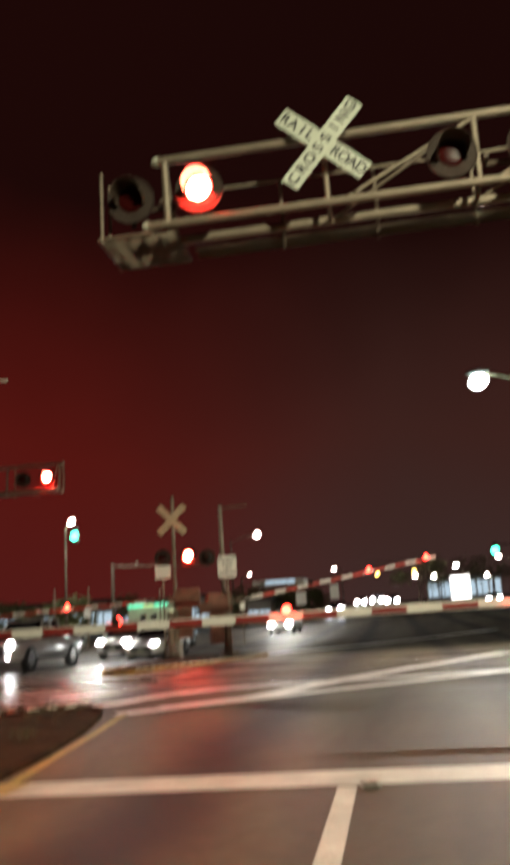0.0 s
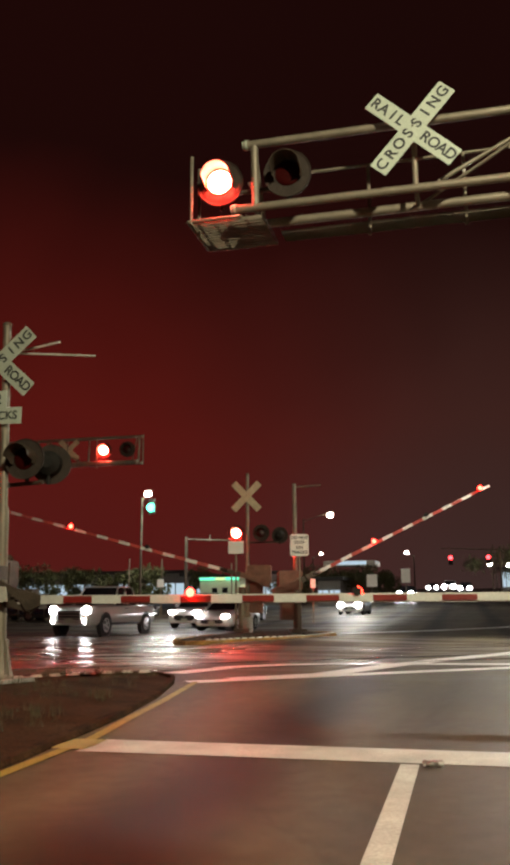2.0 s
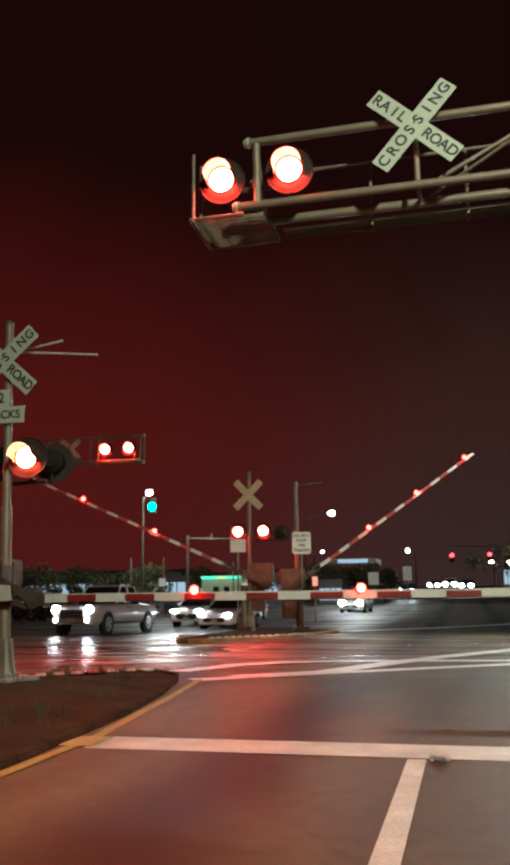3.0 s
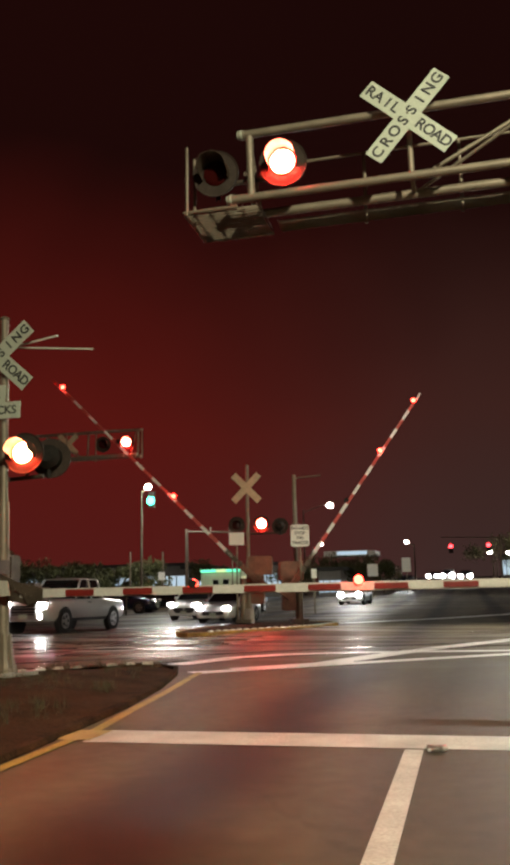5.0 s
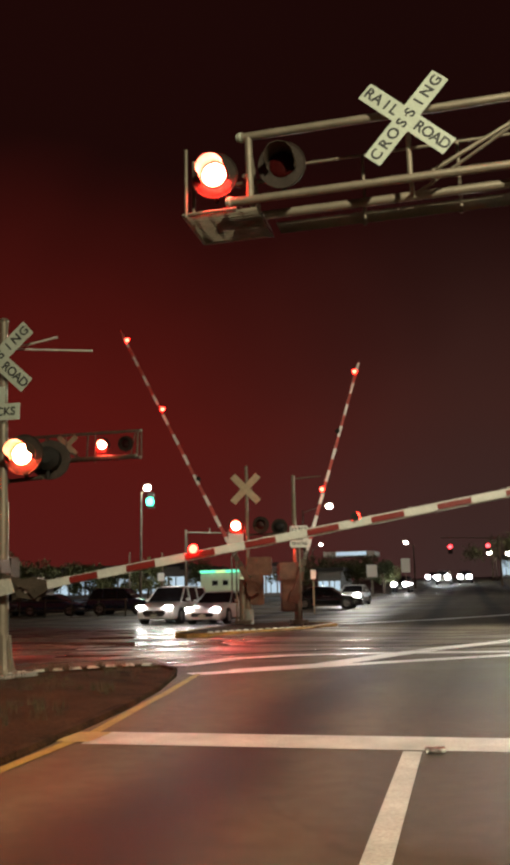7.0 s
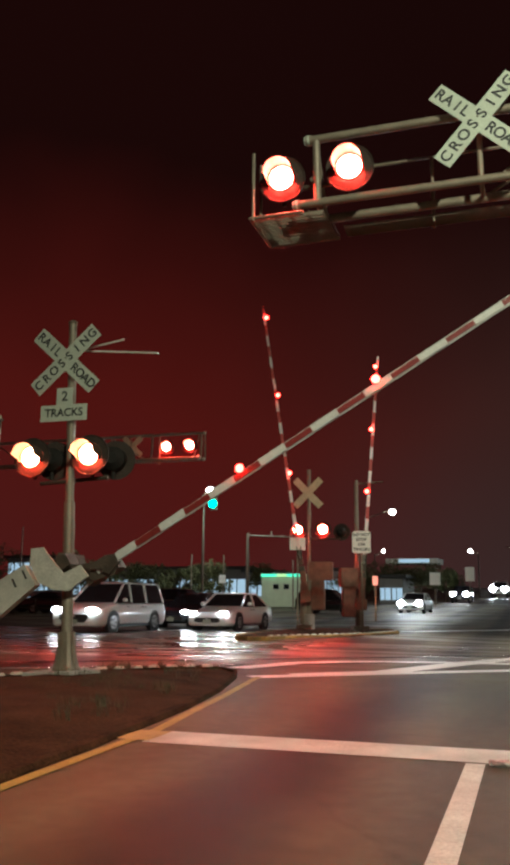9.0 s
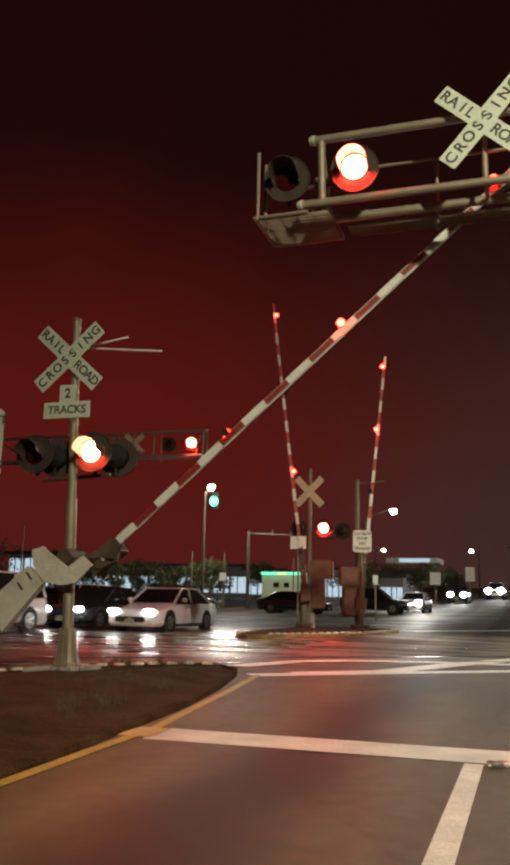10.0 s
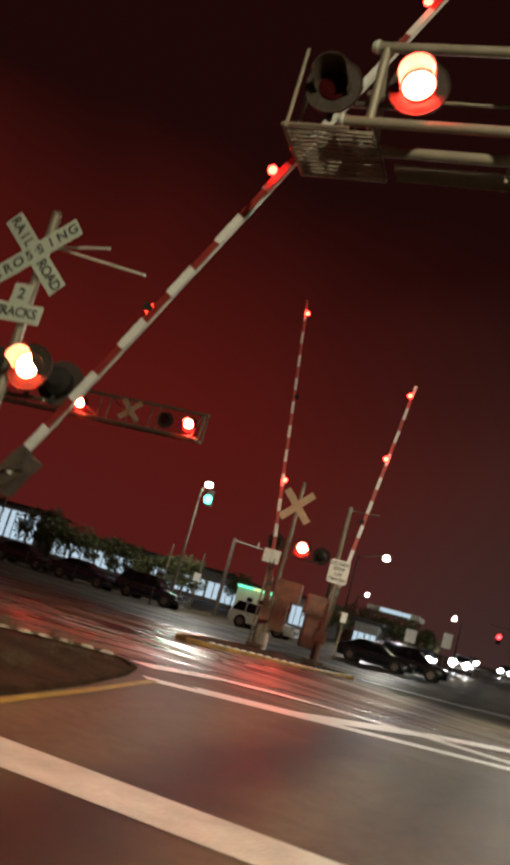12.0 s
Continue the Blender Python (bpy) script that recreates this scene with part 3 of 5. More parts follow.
def cantilever(m, length, height, depth, label, near=True, deck_depth=0.86):
    """A tubular truss arm with a walkway, reaching along -x from its mast at x = 0, its free end at x = -length."""
    c = thing("signal_cantilever", m, label, "signal gantry")
    x0, x1 = -length, 0.0

    def tube(name, a, b, r, material=STEEL):
        return made(name, lambda bm: pipe(bm, a, b, r, 14), material, c, "", True)

    def chord(name, y, z, r, shift):
        def build(bm):
            pipe(bm, (x0 + shift, y, z), (x1, y, z), r, 16)
            pipe(bm, (x0 + shift - 0.01, y, z), (x0 + shift + 0.05, y, z), r * 1.22, 16)
        tube_part = made(name, build, STEEL, c, "", True)
        made("end_cap", lambda bm: (pipe(bm, (x0 + shift - 0.035, y, z), (x0 + shift + 0.005, y, z), r * 0.9, 16, r * 1.24), pipe(bm, (x0 + shift + 0.005, y, z), (x0 + shift + 0.035, y, z), r * 1.25, 16)), SIGN, tube_part, "pale end cap", True)
    back = depth + 0.16
    e = 0.10 if near else 0.0
    chord("top_chord", 0.0, height, 0.050, e)
    chord("front_chord", 0.06, 0.0, 0.050, -0.6 * e)
    chord("rear_chord", depth, 0.0, 0.055, 0.3 * e)
    tube("end_post", (x0 + 0.13 + 0.8 * e, 0.0, height), (x0 + 0.13 + 0.8 * e, 0.06, 0.0), 0.046)
    tube("end_strut", (x0 + 0.20, 0.06, 0.0), (x0 + 0.20, depth, 0.0), 0.032)
    tube("end_brace", (x0 + 0.21, 0.0, height), (x0 + 0.21, depth, 0.0), 0.024)
    tube("handrail", (x0 + 0.72, back, height * 0.90), (x1, back, height * 0.90), 0.018)
    x = x0 + 2.1
    while x < x1 - 0.1:
        tube("upright", (x, 0.0, height), (x, 0.06, 0.0), 0.033)
        tube("cross_strut", (x, 0.06, 0.0), (x, depth, 0.0), 0.026)
        nx = min(x + 1.7, x1)
        a, b = ((x + 0.25, 0.06, 0.05), (nx, 0.0, height - 0.03))
        tube("diagonal", a, b, 0.024)
        tube("rear_diagonal", (x, depth, 0.0), (nx, 0.0, height - 0.02), 0.020)
        x = nx + 0.001
    x = x0 + 1.50
    while x < x1:
        tube("rail_post", (x, back, -0.22), (x, back, height * 0.90), 0.022)
        x += 1.15

    end = x0 - (0.62 if near else 0.0)
    def grating(bm):
        # bearing bars along the walkway, thin cross bars, and an angle at each edge
        y_a, y_b, z = depth + 0.10, depth + 0.34, -0.08
        for k in range(8):
            box(bm, (x1 - x0 - 0.4, 0.008, 0.030), ((x1 + x0 + 0.4) / 2, y_a + (y_b - y_a) * (k + 0.5) / 8, z))
        n = int((x1 - x0) / 0.20)
        for k in range(n):
            box(bm, (0.010, y_b - y_a, 0.010), (x0 + 0.4 + 0.2 * k, (y_a + y_b) / 2, z + 0.018))
        box(bm, (x1 - x0 - 0.4, 0.012, 0.06), ((x1 + x0 + 0.4) / 2, y_b, z))
    made("walkway", grating, STEEL, c, "grey steel grating walkway")
    if near:
        for y in (0.0, 0.30):
            tube("basket_post", (end + 0.04, y, -0.16), (end + 0.04, y, height * 0.93), 0.020)
        tube("basket_rail", (end, 0.0, -0.12), (x0 + 0.05, 0.0, -0.12), 0.020)
        tube("basket_rail", (end, 0.0, -0.12), (end, deck_depth, -0.12), 0.020)
        tube("basket_rail", (end, deck_depth, -0.12), (x0 + 0.30, deck_depth, -0.12), 0.020)
        for k in range(12):
            y = 0.06 + (deck_depth - 0.10) * k / 11
            made("basket_bar", lambda bm: box(bm, (x0 + 0.28 - end, 0.010, 0.030), ((x0 + 0.28 + end) / 2, y, -0.12)), STEEL, c)
        for k in range(5):
            made("basket_bar", lambda bm: box(bm, (0.012, deck_depth - 0.04, 0.014), (end + 0.12 + 0.2 * k, deck_depth / 2, -0.10)), DARKSTEEL, c)
    else:
        tube("end_frame", (x0, -0.02, height), (x0, -0.02, 0.0), 0.035)
    return c


# near cantilever: free end over the lane, mast on the verge to the right
NEAR_Z = 5.72
C1 = Matrix.Translation((-2.35, 8.60, NEAR_Z)) @ pose(0, 0, 0, 0, 0, ROAD_TURN)
NEAR_LEN = 8.4
c1 = cantilever(C1 @ pose(NEAR_LEN, 0, 0), NEAR_LEN, 0.79, 0.52, "grey tubular steel signal gantry with a walkway over the road")
made("mast", lambda bm: (pipe(bm, (0.2, 0.25, -NEAR_Z), (0.2, 0.25, 1.3), 0.19, 20), box(bm, (0.8, 0.8, 0.06), (0.2, 0.25, -NEAR_Z + 0.03))), STEEL, c1, "", True)


def on_c1(x, y, z, turn=0.0, tip=0.0):
    return C1 @ pose(x, y, z, 0, 0, 0) @ pose(0, 0, 0, 0, 0, turn) @ pose(0, 0, 0, tip, 0, 0)


for x, z, side in ((-0.23, 0.36, "L"), (0.62, 0.34, "R"), (3.52, 0.34, "L"), (4.40, 0.34, "R")):
    flash_signal(on_c1(x, -0.02 if x > 0 else 0.05, z, 3, 5), side, "round red flashing light on a black board, mounted on the gantry")
made("signal_bracket", lambda bm: (pipe(bm, (-NEAR_LEN - 0.25, 0.22, 0.30), (-NEAR_LEN + 0.75, 0.22, 0.30), 0.03, 8), pipe(bm, (-NEAR_LEN + 0.15, 0.22, 0.30), (-NEAR_LEN + 0.15, 0.03, 0.30), 0.03, 8)), DARKSTEEL, c1)
made("signal_bracket", lambda bm: (pipe(bm, (-NEAR_LEN + 3.4, 0.24, 0.30), (-NEAR_LEN + 4.5, 0.24, 0.30), 0.03, 8), pipe(bm, (-NEAR_LEN + 3.9, 0.24, 0.30), (-NEAR_LEN + 3.9, 0.03, 0.30), 0.03, 8)), DARKSTEEL, c1)
crossbuck(on_c1(2.10, -0.17, 0.615), 1.24, 0.225, "white crossed railroad crossing boards with black letters on the gantry", True, SIGN, 43, 49)


def signal_mast(m, height, label, sleeve=2.3):
    s = thing("signal_mast", m, label, "signal mast")
    made("pole", lambda bm: (pipe(bm, (0, 0, 0.1), (0, 0, height), 0.060, 16), pipe(bm, (0, 0, 0.3), (0, 0, sleeve), 0.078, 16)), STEEL, s, "", True)

    def foot(bm):
        # a square casting that flares in a curve, with a rib up each face
        rings = []
        for z, w in ((0.0, 0.155), (0.05, 0.152), (0.07, 0.138), (0.18, 0.116), (0.32, 0.102), (0.48, 0.092), (0.52, 0.090)):
            q = w * 0.72
            rings.append([(w, -q, z), (w, q, z), (q, w, z), (-q, w, z), (-w, q, z), (-w, -q, z), (-q, -w, z), (q, -w, z)])
        loft(bm, rings)
        for dx, dy in ((1, 0), (-1, 0), (0, 1), (0, -1)):
            loft(bm, [[(dx * 0.162 - dy * 0.016, dy * 0.162 - dx * 0.016, 0.0), (dx * 0.162 + dy * 0.016, dy * 0.162 + dx * 0.016, 0.0), (dx * 0.08 + dy * 0.016, dy * 0.08 + dx * 0.016, 0.0), (dx * 0.08 - dy * 0.016, dy * 0.08 - dx * 0.016, 0.0)],
                      [(dx * 0.104 - dy * 0.012, dy * 0.104 - dx * 0.012, 0.50), (dx * 0.104 + dy * 0.012, dy * 0.104 + dx * 0.012, 0.50), (dx * 0.07 + dy * 0.012, dy * 0.07 + dx * 0.012, 0.50), (dx * 0.07 - dy * 0.012, dy * 0.07 - dx * 0.012, 0.50)]])
    made("base", foot, STEEL, s, "flared cast base")
    made("cap", lambda bm: ball(bm, (0, 0, height), 0.07, 1, 1, 0.6, 12), STEEL, s, "", True)
    return s


MAST = (-6.2, 9.85)
sm = signal_mast(pose(MAST[0] + 0.125, MAST[1], 0.10, 0, -2.2, 0), 4.96, "grey steel signal mast standing on the median")
made("footing", lambda bm: prism(bm, [(-0.46, -0.34), (0.30, -0.38), (0.34, 0.32), (-0.40, 0.36)], -0.10, 0.012), CONCRETE, sm, "rough pale concrete footing")
crossbuck(pose(MAST[0] - 0.06, MAST[1] - 0.14, 4.45, 0, 0, 4), 1.27, 0.24, "white crossed railroad crossing boards with black letters on the mast", True, SIGN, 42)


def two_tracks():
    s = thing("track_count_sign", pose(MAST[0] - 0.06, MAST[1] - 0.12, 3.80, 0, 0, 4), "small white sign plate that counts two tracks", "railway sign")
    a = made("plate", lambda bm: box(bm, (0.26, 0.004, 0.28), (0, 0, 0.10)), SIGN, s)
    b = made("plate", lambda bm: box(bm, (0.74, 0.004, 0.235), (0, -0.006, -0.13)), SIGN, s)
    lettering("2", 0.20, a, pose(0, -0.003, 0.11, 90, 0, 0))
    lettering("TRACKS", 0.165, b, pose(0, -0.0095, -0.13, 90, 0, 0))
    made("bracket", lambda bm: box(bm, (0.05, 0.06, 0.34), (0.04, 0.034, 0)), STEEL, s)


two_tracks()
for dx, dy, z, turn, side in ((-0.56, -0.10, 3.05, 6, "L"), (0.40, -0.10, 3.04, 6, "M")):
    flash_signal(pose(MAST[0] + dx, MAST[1] + dy, z, 0, 0, turn), side, "round red flashing light on a black board, mounted on the mast", glass=RED_ASIDE)
for dx, dy, z, turn, side in ((-0.42, 0.26, 3.05, 194, "R"), (0.52, 0.40, 3.04, 194, "L")):
    flash_signal(pose(MAST[0] + dx, MAST[1] + dy, z, 0, 0, turn), side, "round flashing light turned to the far side of the crossing", glass=RED_BEAM)
made("crossarm", lambda bm: (pipe(bm, (-0.56, 0.10, 2.62), (0.56, 0.10, 2.62), 0.028, 8), pipe(bm, (0, 0.10, 2.62), (0, 0, 2.62), 0.05, 8)), DARKSTEEL, sm)


def bracket_arms():
    s = thing("bracket_arms", pose(MAST[0], MAST[1], 4.60), "two thin bare metal arms reaching out from the mast head", "bracket")
    for tip in ((1.03, 0.60, 0.06), (0.62, 0.30, 0.22)):
        made("arm", lambda bm: (pipe(bm, (0.05, 0.0, 0.02), tip, 0.016, 8), box(bm, (0.03, 0.03, 0.03), tip)), MECH, s)


bracket_arms()


def text_sign(m, w, h, lines, size, label, post_z, sheet=SIGN, name="regulatory_sign"):
    s = thing(name, m, label, "road sign")

    def face(bm):
        box(bm, (w, 0.004, h), (0, 0, 0))
        bmesh.ops.bevel(bm, geom=[e for e in bm.edges if abs(e.verts[0].co.y - e.verts[1].co.y) > 0.003], offset=0.04, segments=3, affect="EDGES")
    f = made("sign_plate", face, sheet, s)
    n = len(lines)
    for i, t in enumerate(lines):
        lettering(t, size, f, pose(0, -0.003, h * (0.5 - (i + 0.5) / n) * 0.88, 90, 0, 0))
    made("post", lambda bm: box(bm, (0.05, 0.04, post_z + h / 2), (0, 0.03, -post_z / 2 + h / 4 - 0.05)), STEEL, s)
    return s


text_sign(pose(-7.34, 9.30, 3.16, 0, 0, 8), 0.62, 0.98, ["DO NOT", "STOP", "ON", "TRACKS"], 0.17, "white sign with black letters that forbids stopping", 3.0)


# ---- gates ----


def gate(m, length, sign, lamps, label, counter=True, drop=0.0, stripe_len=0.40, thick=0.115):
    """A gate on its stand. The arm turns about its own y axis; sign: +1 reaches along +x, -1 along -x."""
    stand = thing("crossing_gate", m, label, "crossing gate", "crossing gates")

    def cabinet(bm):
        if counter:
            box(bm, (0.20, 0.30, 0.36), (-0.02, 0.30, -0.12))
        else:
            off = 0.58 if sign < 0 else -0.24
            box(bm, (0.80, 0.40, 0.62), (off, 0.36, 0.02))
            box(bm, (0.44, 0.34, 0.98), (off - 0.10, 0.36, -0.77))
        pipe(bm, (0, -0.12, 0), (0, 0.14, 0), 0.07, 14)
        bmesh.ops.bevel(bm, geom=[e for e in bm.edges if e.calc_length() > 0.3], offset=0.03, segments=2, affect="EDGES")
    made("cabinet", cabinet, DARKSTEEL if counter else RUSTY, stand, "weathered machine cabinet")
    z = m.translation.z
    if not counter:
        made("pedestal", lambda bm: (pipe(bm, (0, 0.30, -z + 0.2), (0, 0.30, -0.4), 0.13, 12), box(bm, (0.5, 0.5, 0.12), (0, 0.30, -z + 0.3))), STEEL, stand, "", True)
    arm = made("arm", lambda bm: box(bm, (length - 0.5, 0.02, thick * (0.92 if counter else 0.72)), (sign * (length / 2 + 0.2), -0.215, -drop)), ARMWHITE if counter else ARMWHITE_LIT, stand, "aluminium gate arm")
    x = 0.72
    i = 0
    while x < length:
        w = min(stripe_len, length - x)
        t = thick * (1 - 0.35 * x / length)
        red = i % 2
        made("arm_panel", lambda bm: box(bm, (w - 0.002, 0.03, t * ((0.76 if counter else 0.96) if red else 1.0)), (sign * (x + w / 2), -0.24, -drop)), (ARMRED if red else ARMWHITE) if counter else (ARMRED_LIT if red else ARMWHITE_LIT), arm)
        x += w
        i += 1

    def bracket(bm):
        if drop:
            plate(bm, [(0.10, -0.20), (0.40, -0.33), (0.76, -drop + 0.06), (0.76, -drop - 0.06), (0.62, -0.66), (0.32, -0.56)], -0.20, -0.17)
            plate(bm, [(0.30, -0.36), (0.70, -drop + 0.09), (0.80, -drop + 0.05), (0.80, -drop - 0.08), (0.60, -0.63), (0.50, -0.50)], -0.262, -0.225)
            box(bm, (0.40, 0.20, 0.24), (0.42, -0.06, -0.46))
            box(bm, (0.16, 0.24, 0.20), (0.66, -0.08, -0.50))
            for k in range(5):
                pipe(bm, (0.30 + 0.08 * k, -0.275, -0.40 - 0.03 * k), (0.30 + 0.08 * k, -0.255, -0.40 - 0.03 * k), 0.018, 8)
        else:
            box(bm, (0.62, 0.05, 0.16), (sign * 0.52, -0.20, 0))
        box(bm, (0.20, 0.26, 0.18), (sign * 0.06, -0.13, -0.12 if drop else 0))
    made("arm_bracket", bracket, DARKSTEEL, arm)
    if counter:
        def plate_shape(bm):
            plate(bm, [(-0.243, 0.273), (-0.077, 0.197), (-0.054, 0.067), (0.036, -0.285), (0.304, -0.312), (0.342, -0.502), (-0.006, -0.528), (-0.215, -0.381), (-0.359, -0.186), (-0.356, 0.084)], -0.31, -0.28)
        made("counterweight_bracket", plate_shape, MECH, arm, "pale grey bent steel plate")
        made("counterweight", lambda bm: (plate(bm, [(-0.375, -0.22), (-1.24, -0.33), (-1.20, 0.14), (-0.405, 0.118)], -0.36, -0.24)), MECH, arm, "pale grey slab counterweight")
        for sx in (-0.463, -0.654):
            made("slot", lambda bm: box(bm, (0.028, 0.01, 0.13), (sx, -0.363, -0.01 + 0.1 * (sx + 0.5))), INK, arm)
    else:
        made("counterweight", lambda bm: (box(bm, (0.9, 0.10, 0.18), (-sign * 0.45, -0.22, 0)), box(bm, (0.35, 0.22, 0.34), (-sign * 0.85, -0.22, 0))), RUSTY, arm, "steel counterweight")
    for dist, side in lamps:
        zc = thick * 0.4 + 0.030 - drop
        zb = thick * 0.4 - drop
        made("lamp_housing", lambda bm: (pipe(bm, (sign * dist, -0.24, zb), (sign * dist, -0.24, zc), 0.03, 8), pipe(bm, (sign * dist, -0.18, zc), (sign * dist, -0.29, zc), 0.052 if counter else 0.076, 12)), BLACK, arm)
        at = pose(sign * dist, -0.293, zc)
        lens = made("lamp_lens", lambda bm: ball(bm, (0, 0, 0), 0.056 if counter else 0.075, 1, 0.5, 1, 12), RED_SMALL, arm, "small glowing red gate lamp", True, at)
        if side:
            FLASHERS.append((lens, side, at @ pose(0, 0.06, 0), at))
    return arm


NEAR_PIVOT = pose(-6.2, 9.86, 1.62, 0, 0, 2.8)
near_arm = gate(NEAR_PIVOT, 8.1, 1, ((2.86, "L"), (4.94, "R"), (7.55, "")), "crossing gate with a long red and white arm beside the mast", True, 0.48)
RIGHT_PIVOT = pose(-6.256, 27.1, 1.896, 0, 0, 27)
right_arm = gate(RIGHT_PIVOT, 7.50, 1, ((2.815, "L"), (4.916, "R"), (7.112, "")), "crossing gate with a red and white arm on the far median", False)
LEFT_PIVOT = pose(-8.257, 27.1, 2.12, 0, 0, 11)
left_arm = gate(LEFT_PIVOT, 9.45, -1, ((3.317, "R"), (6.088, "L"), (8.967, "")), "crossing gate with a long striped arm over the oncoming lanes", False)

# ---- far mast, signs and gantry ----
FM = (-8.13, 27.4)
fm = signal_mast(pose(*FM, 0.32), 5.25, "steel signal mast on the far median", 2.0)
made("concrete_foot", lambda bm: pipe(bm, (0, 0, -0.1), (0, 0, 0.40), 0.18, 16), CONCRETE, fm)
crossbuck(pose(FM[0], FM[1] - 0.12, 4.78, 0, 0, 8), 1.28, 0.235, "crossed railway boards seen from their plain back", False, SIGNBACK, 46)
for dx, side in ((-0.37, "L"), (0.52, "R")):
    flash_signal(pose(FM[0] + dx, FM[1] - 0.1, 3.52, 0, 0, 14), side, "round red flashing light on the far mast")
flash_signal(pose(FM[0] + 1.05, FM[1] + 0.35, 3.46, 0, 0, 190), "L", "round flashing light turned away on the far mast")
made("crossarm", lambda bm: pipe(bm, (-0.5, 0.08, 2.9), (1.05, 0.20, 2.9), 0.028, 8), DARKSTEEL, fm)


def small_plate(m, w, h, label, post=2.4):
    s = thing("small_sign", m, label, "road sign")
    made("sign_plate", lambda bm: box(bm, (w, 0.004, h), (0, 0, 0)), SIGN_LIT, s)
    made("post", lambda bm: box(bm, (0.05, 0.05, post), (0, 0.03, -post / 2 + h / 2 - 0.1)), STEEL, s)
    return s


small_plate(pose(-8.38, 26.9, 3.02, 0, 0, 10), 0.52, 0.42, "small white sign plate below the far flashing light", 2.9)
text_sign(pose(-6.10, 26.55, 3.02, 0, 0, 12), 0.60, 0.71, ["DO NOT", "STOP", "ON", "TRACKS"], 0.14, "white lettered sign on a thin post on the far median", 2.85, SIGN_LIT)


def utility_pole(m, h, r, arm, label):
    s = thing("utility_pole", m, label, "pole")
    made("pole", lambda bm: pipe(bm, (0, 0, 0), (0, 0, h), r * 1.25, 12, r), STEEL, s, "", True)
    if arm:
        made("arm", lambda bm: (pipe(bm, (0, 0, h - 0.12), (arm, 0, h - 0.06), 0.025, 8)), STEEL, s, "", True)
    return s


utility_pole(pose(-6.72, 28.4, 0.25, 0, 0, 8), 5.05, 0.07, 0.95, "slim grey pole with a thin side arm on the far median")

# gantry over the oncoming lanes
C2 = Matrix.Translation((-12.15, 27.5, 6.18)) @ pose(0, 0, 0, 0, 0, 183)
c2 = cantilever(C2 @ pose(11.5, 0, 0), 11.5, 1.0, 0.5, "tubular steel signal gantry over the oncoming lanes", False, 0.6)
made("mast", lambda bm: pipe(bm, (0.2, 0.3, -6.18), (0.2, 0.3, 1.3), 0.19, 16), STEEL, c2, "", True)
for x, y, side in ((-12.55, 27.05, "R"), (-13.48, 27.05, "L"), (-16.98, 27.05, "R"), (-17.88, 27.05, "L")):
    flash_signal(pose(x, y, 6.64, 0, 0, 18), side, "round red flashing light on the gantry over the oncoming lanes")
crossbuck(pose(-14.85, 26.95, 6.72, 0, 0, 16), 0.95, 0.19, "crossed railway boards seen from behind on the gantry", False, SIGNBACK, 46)

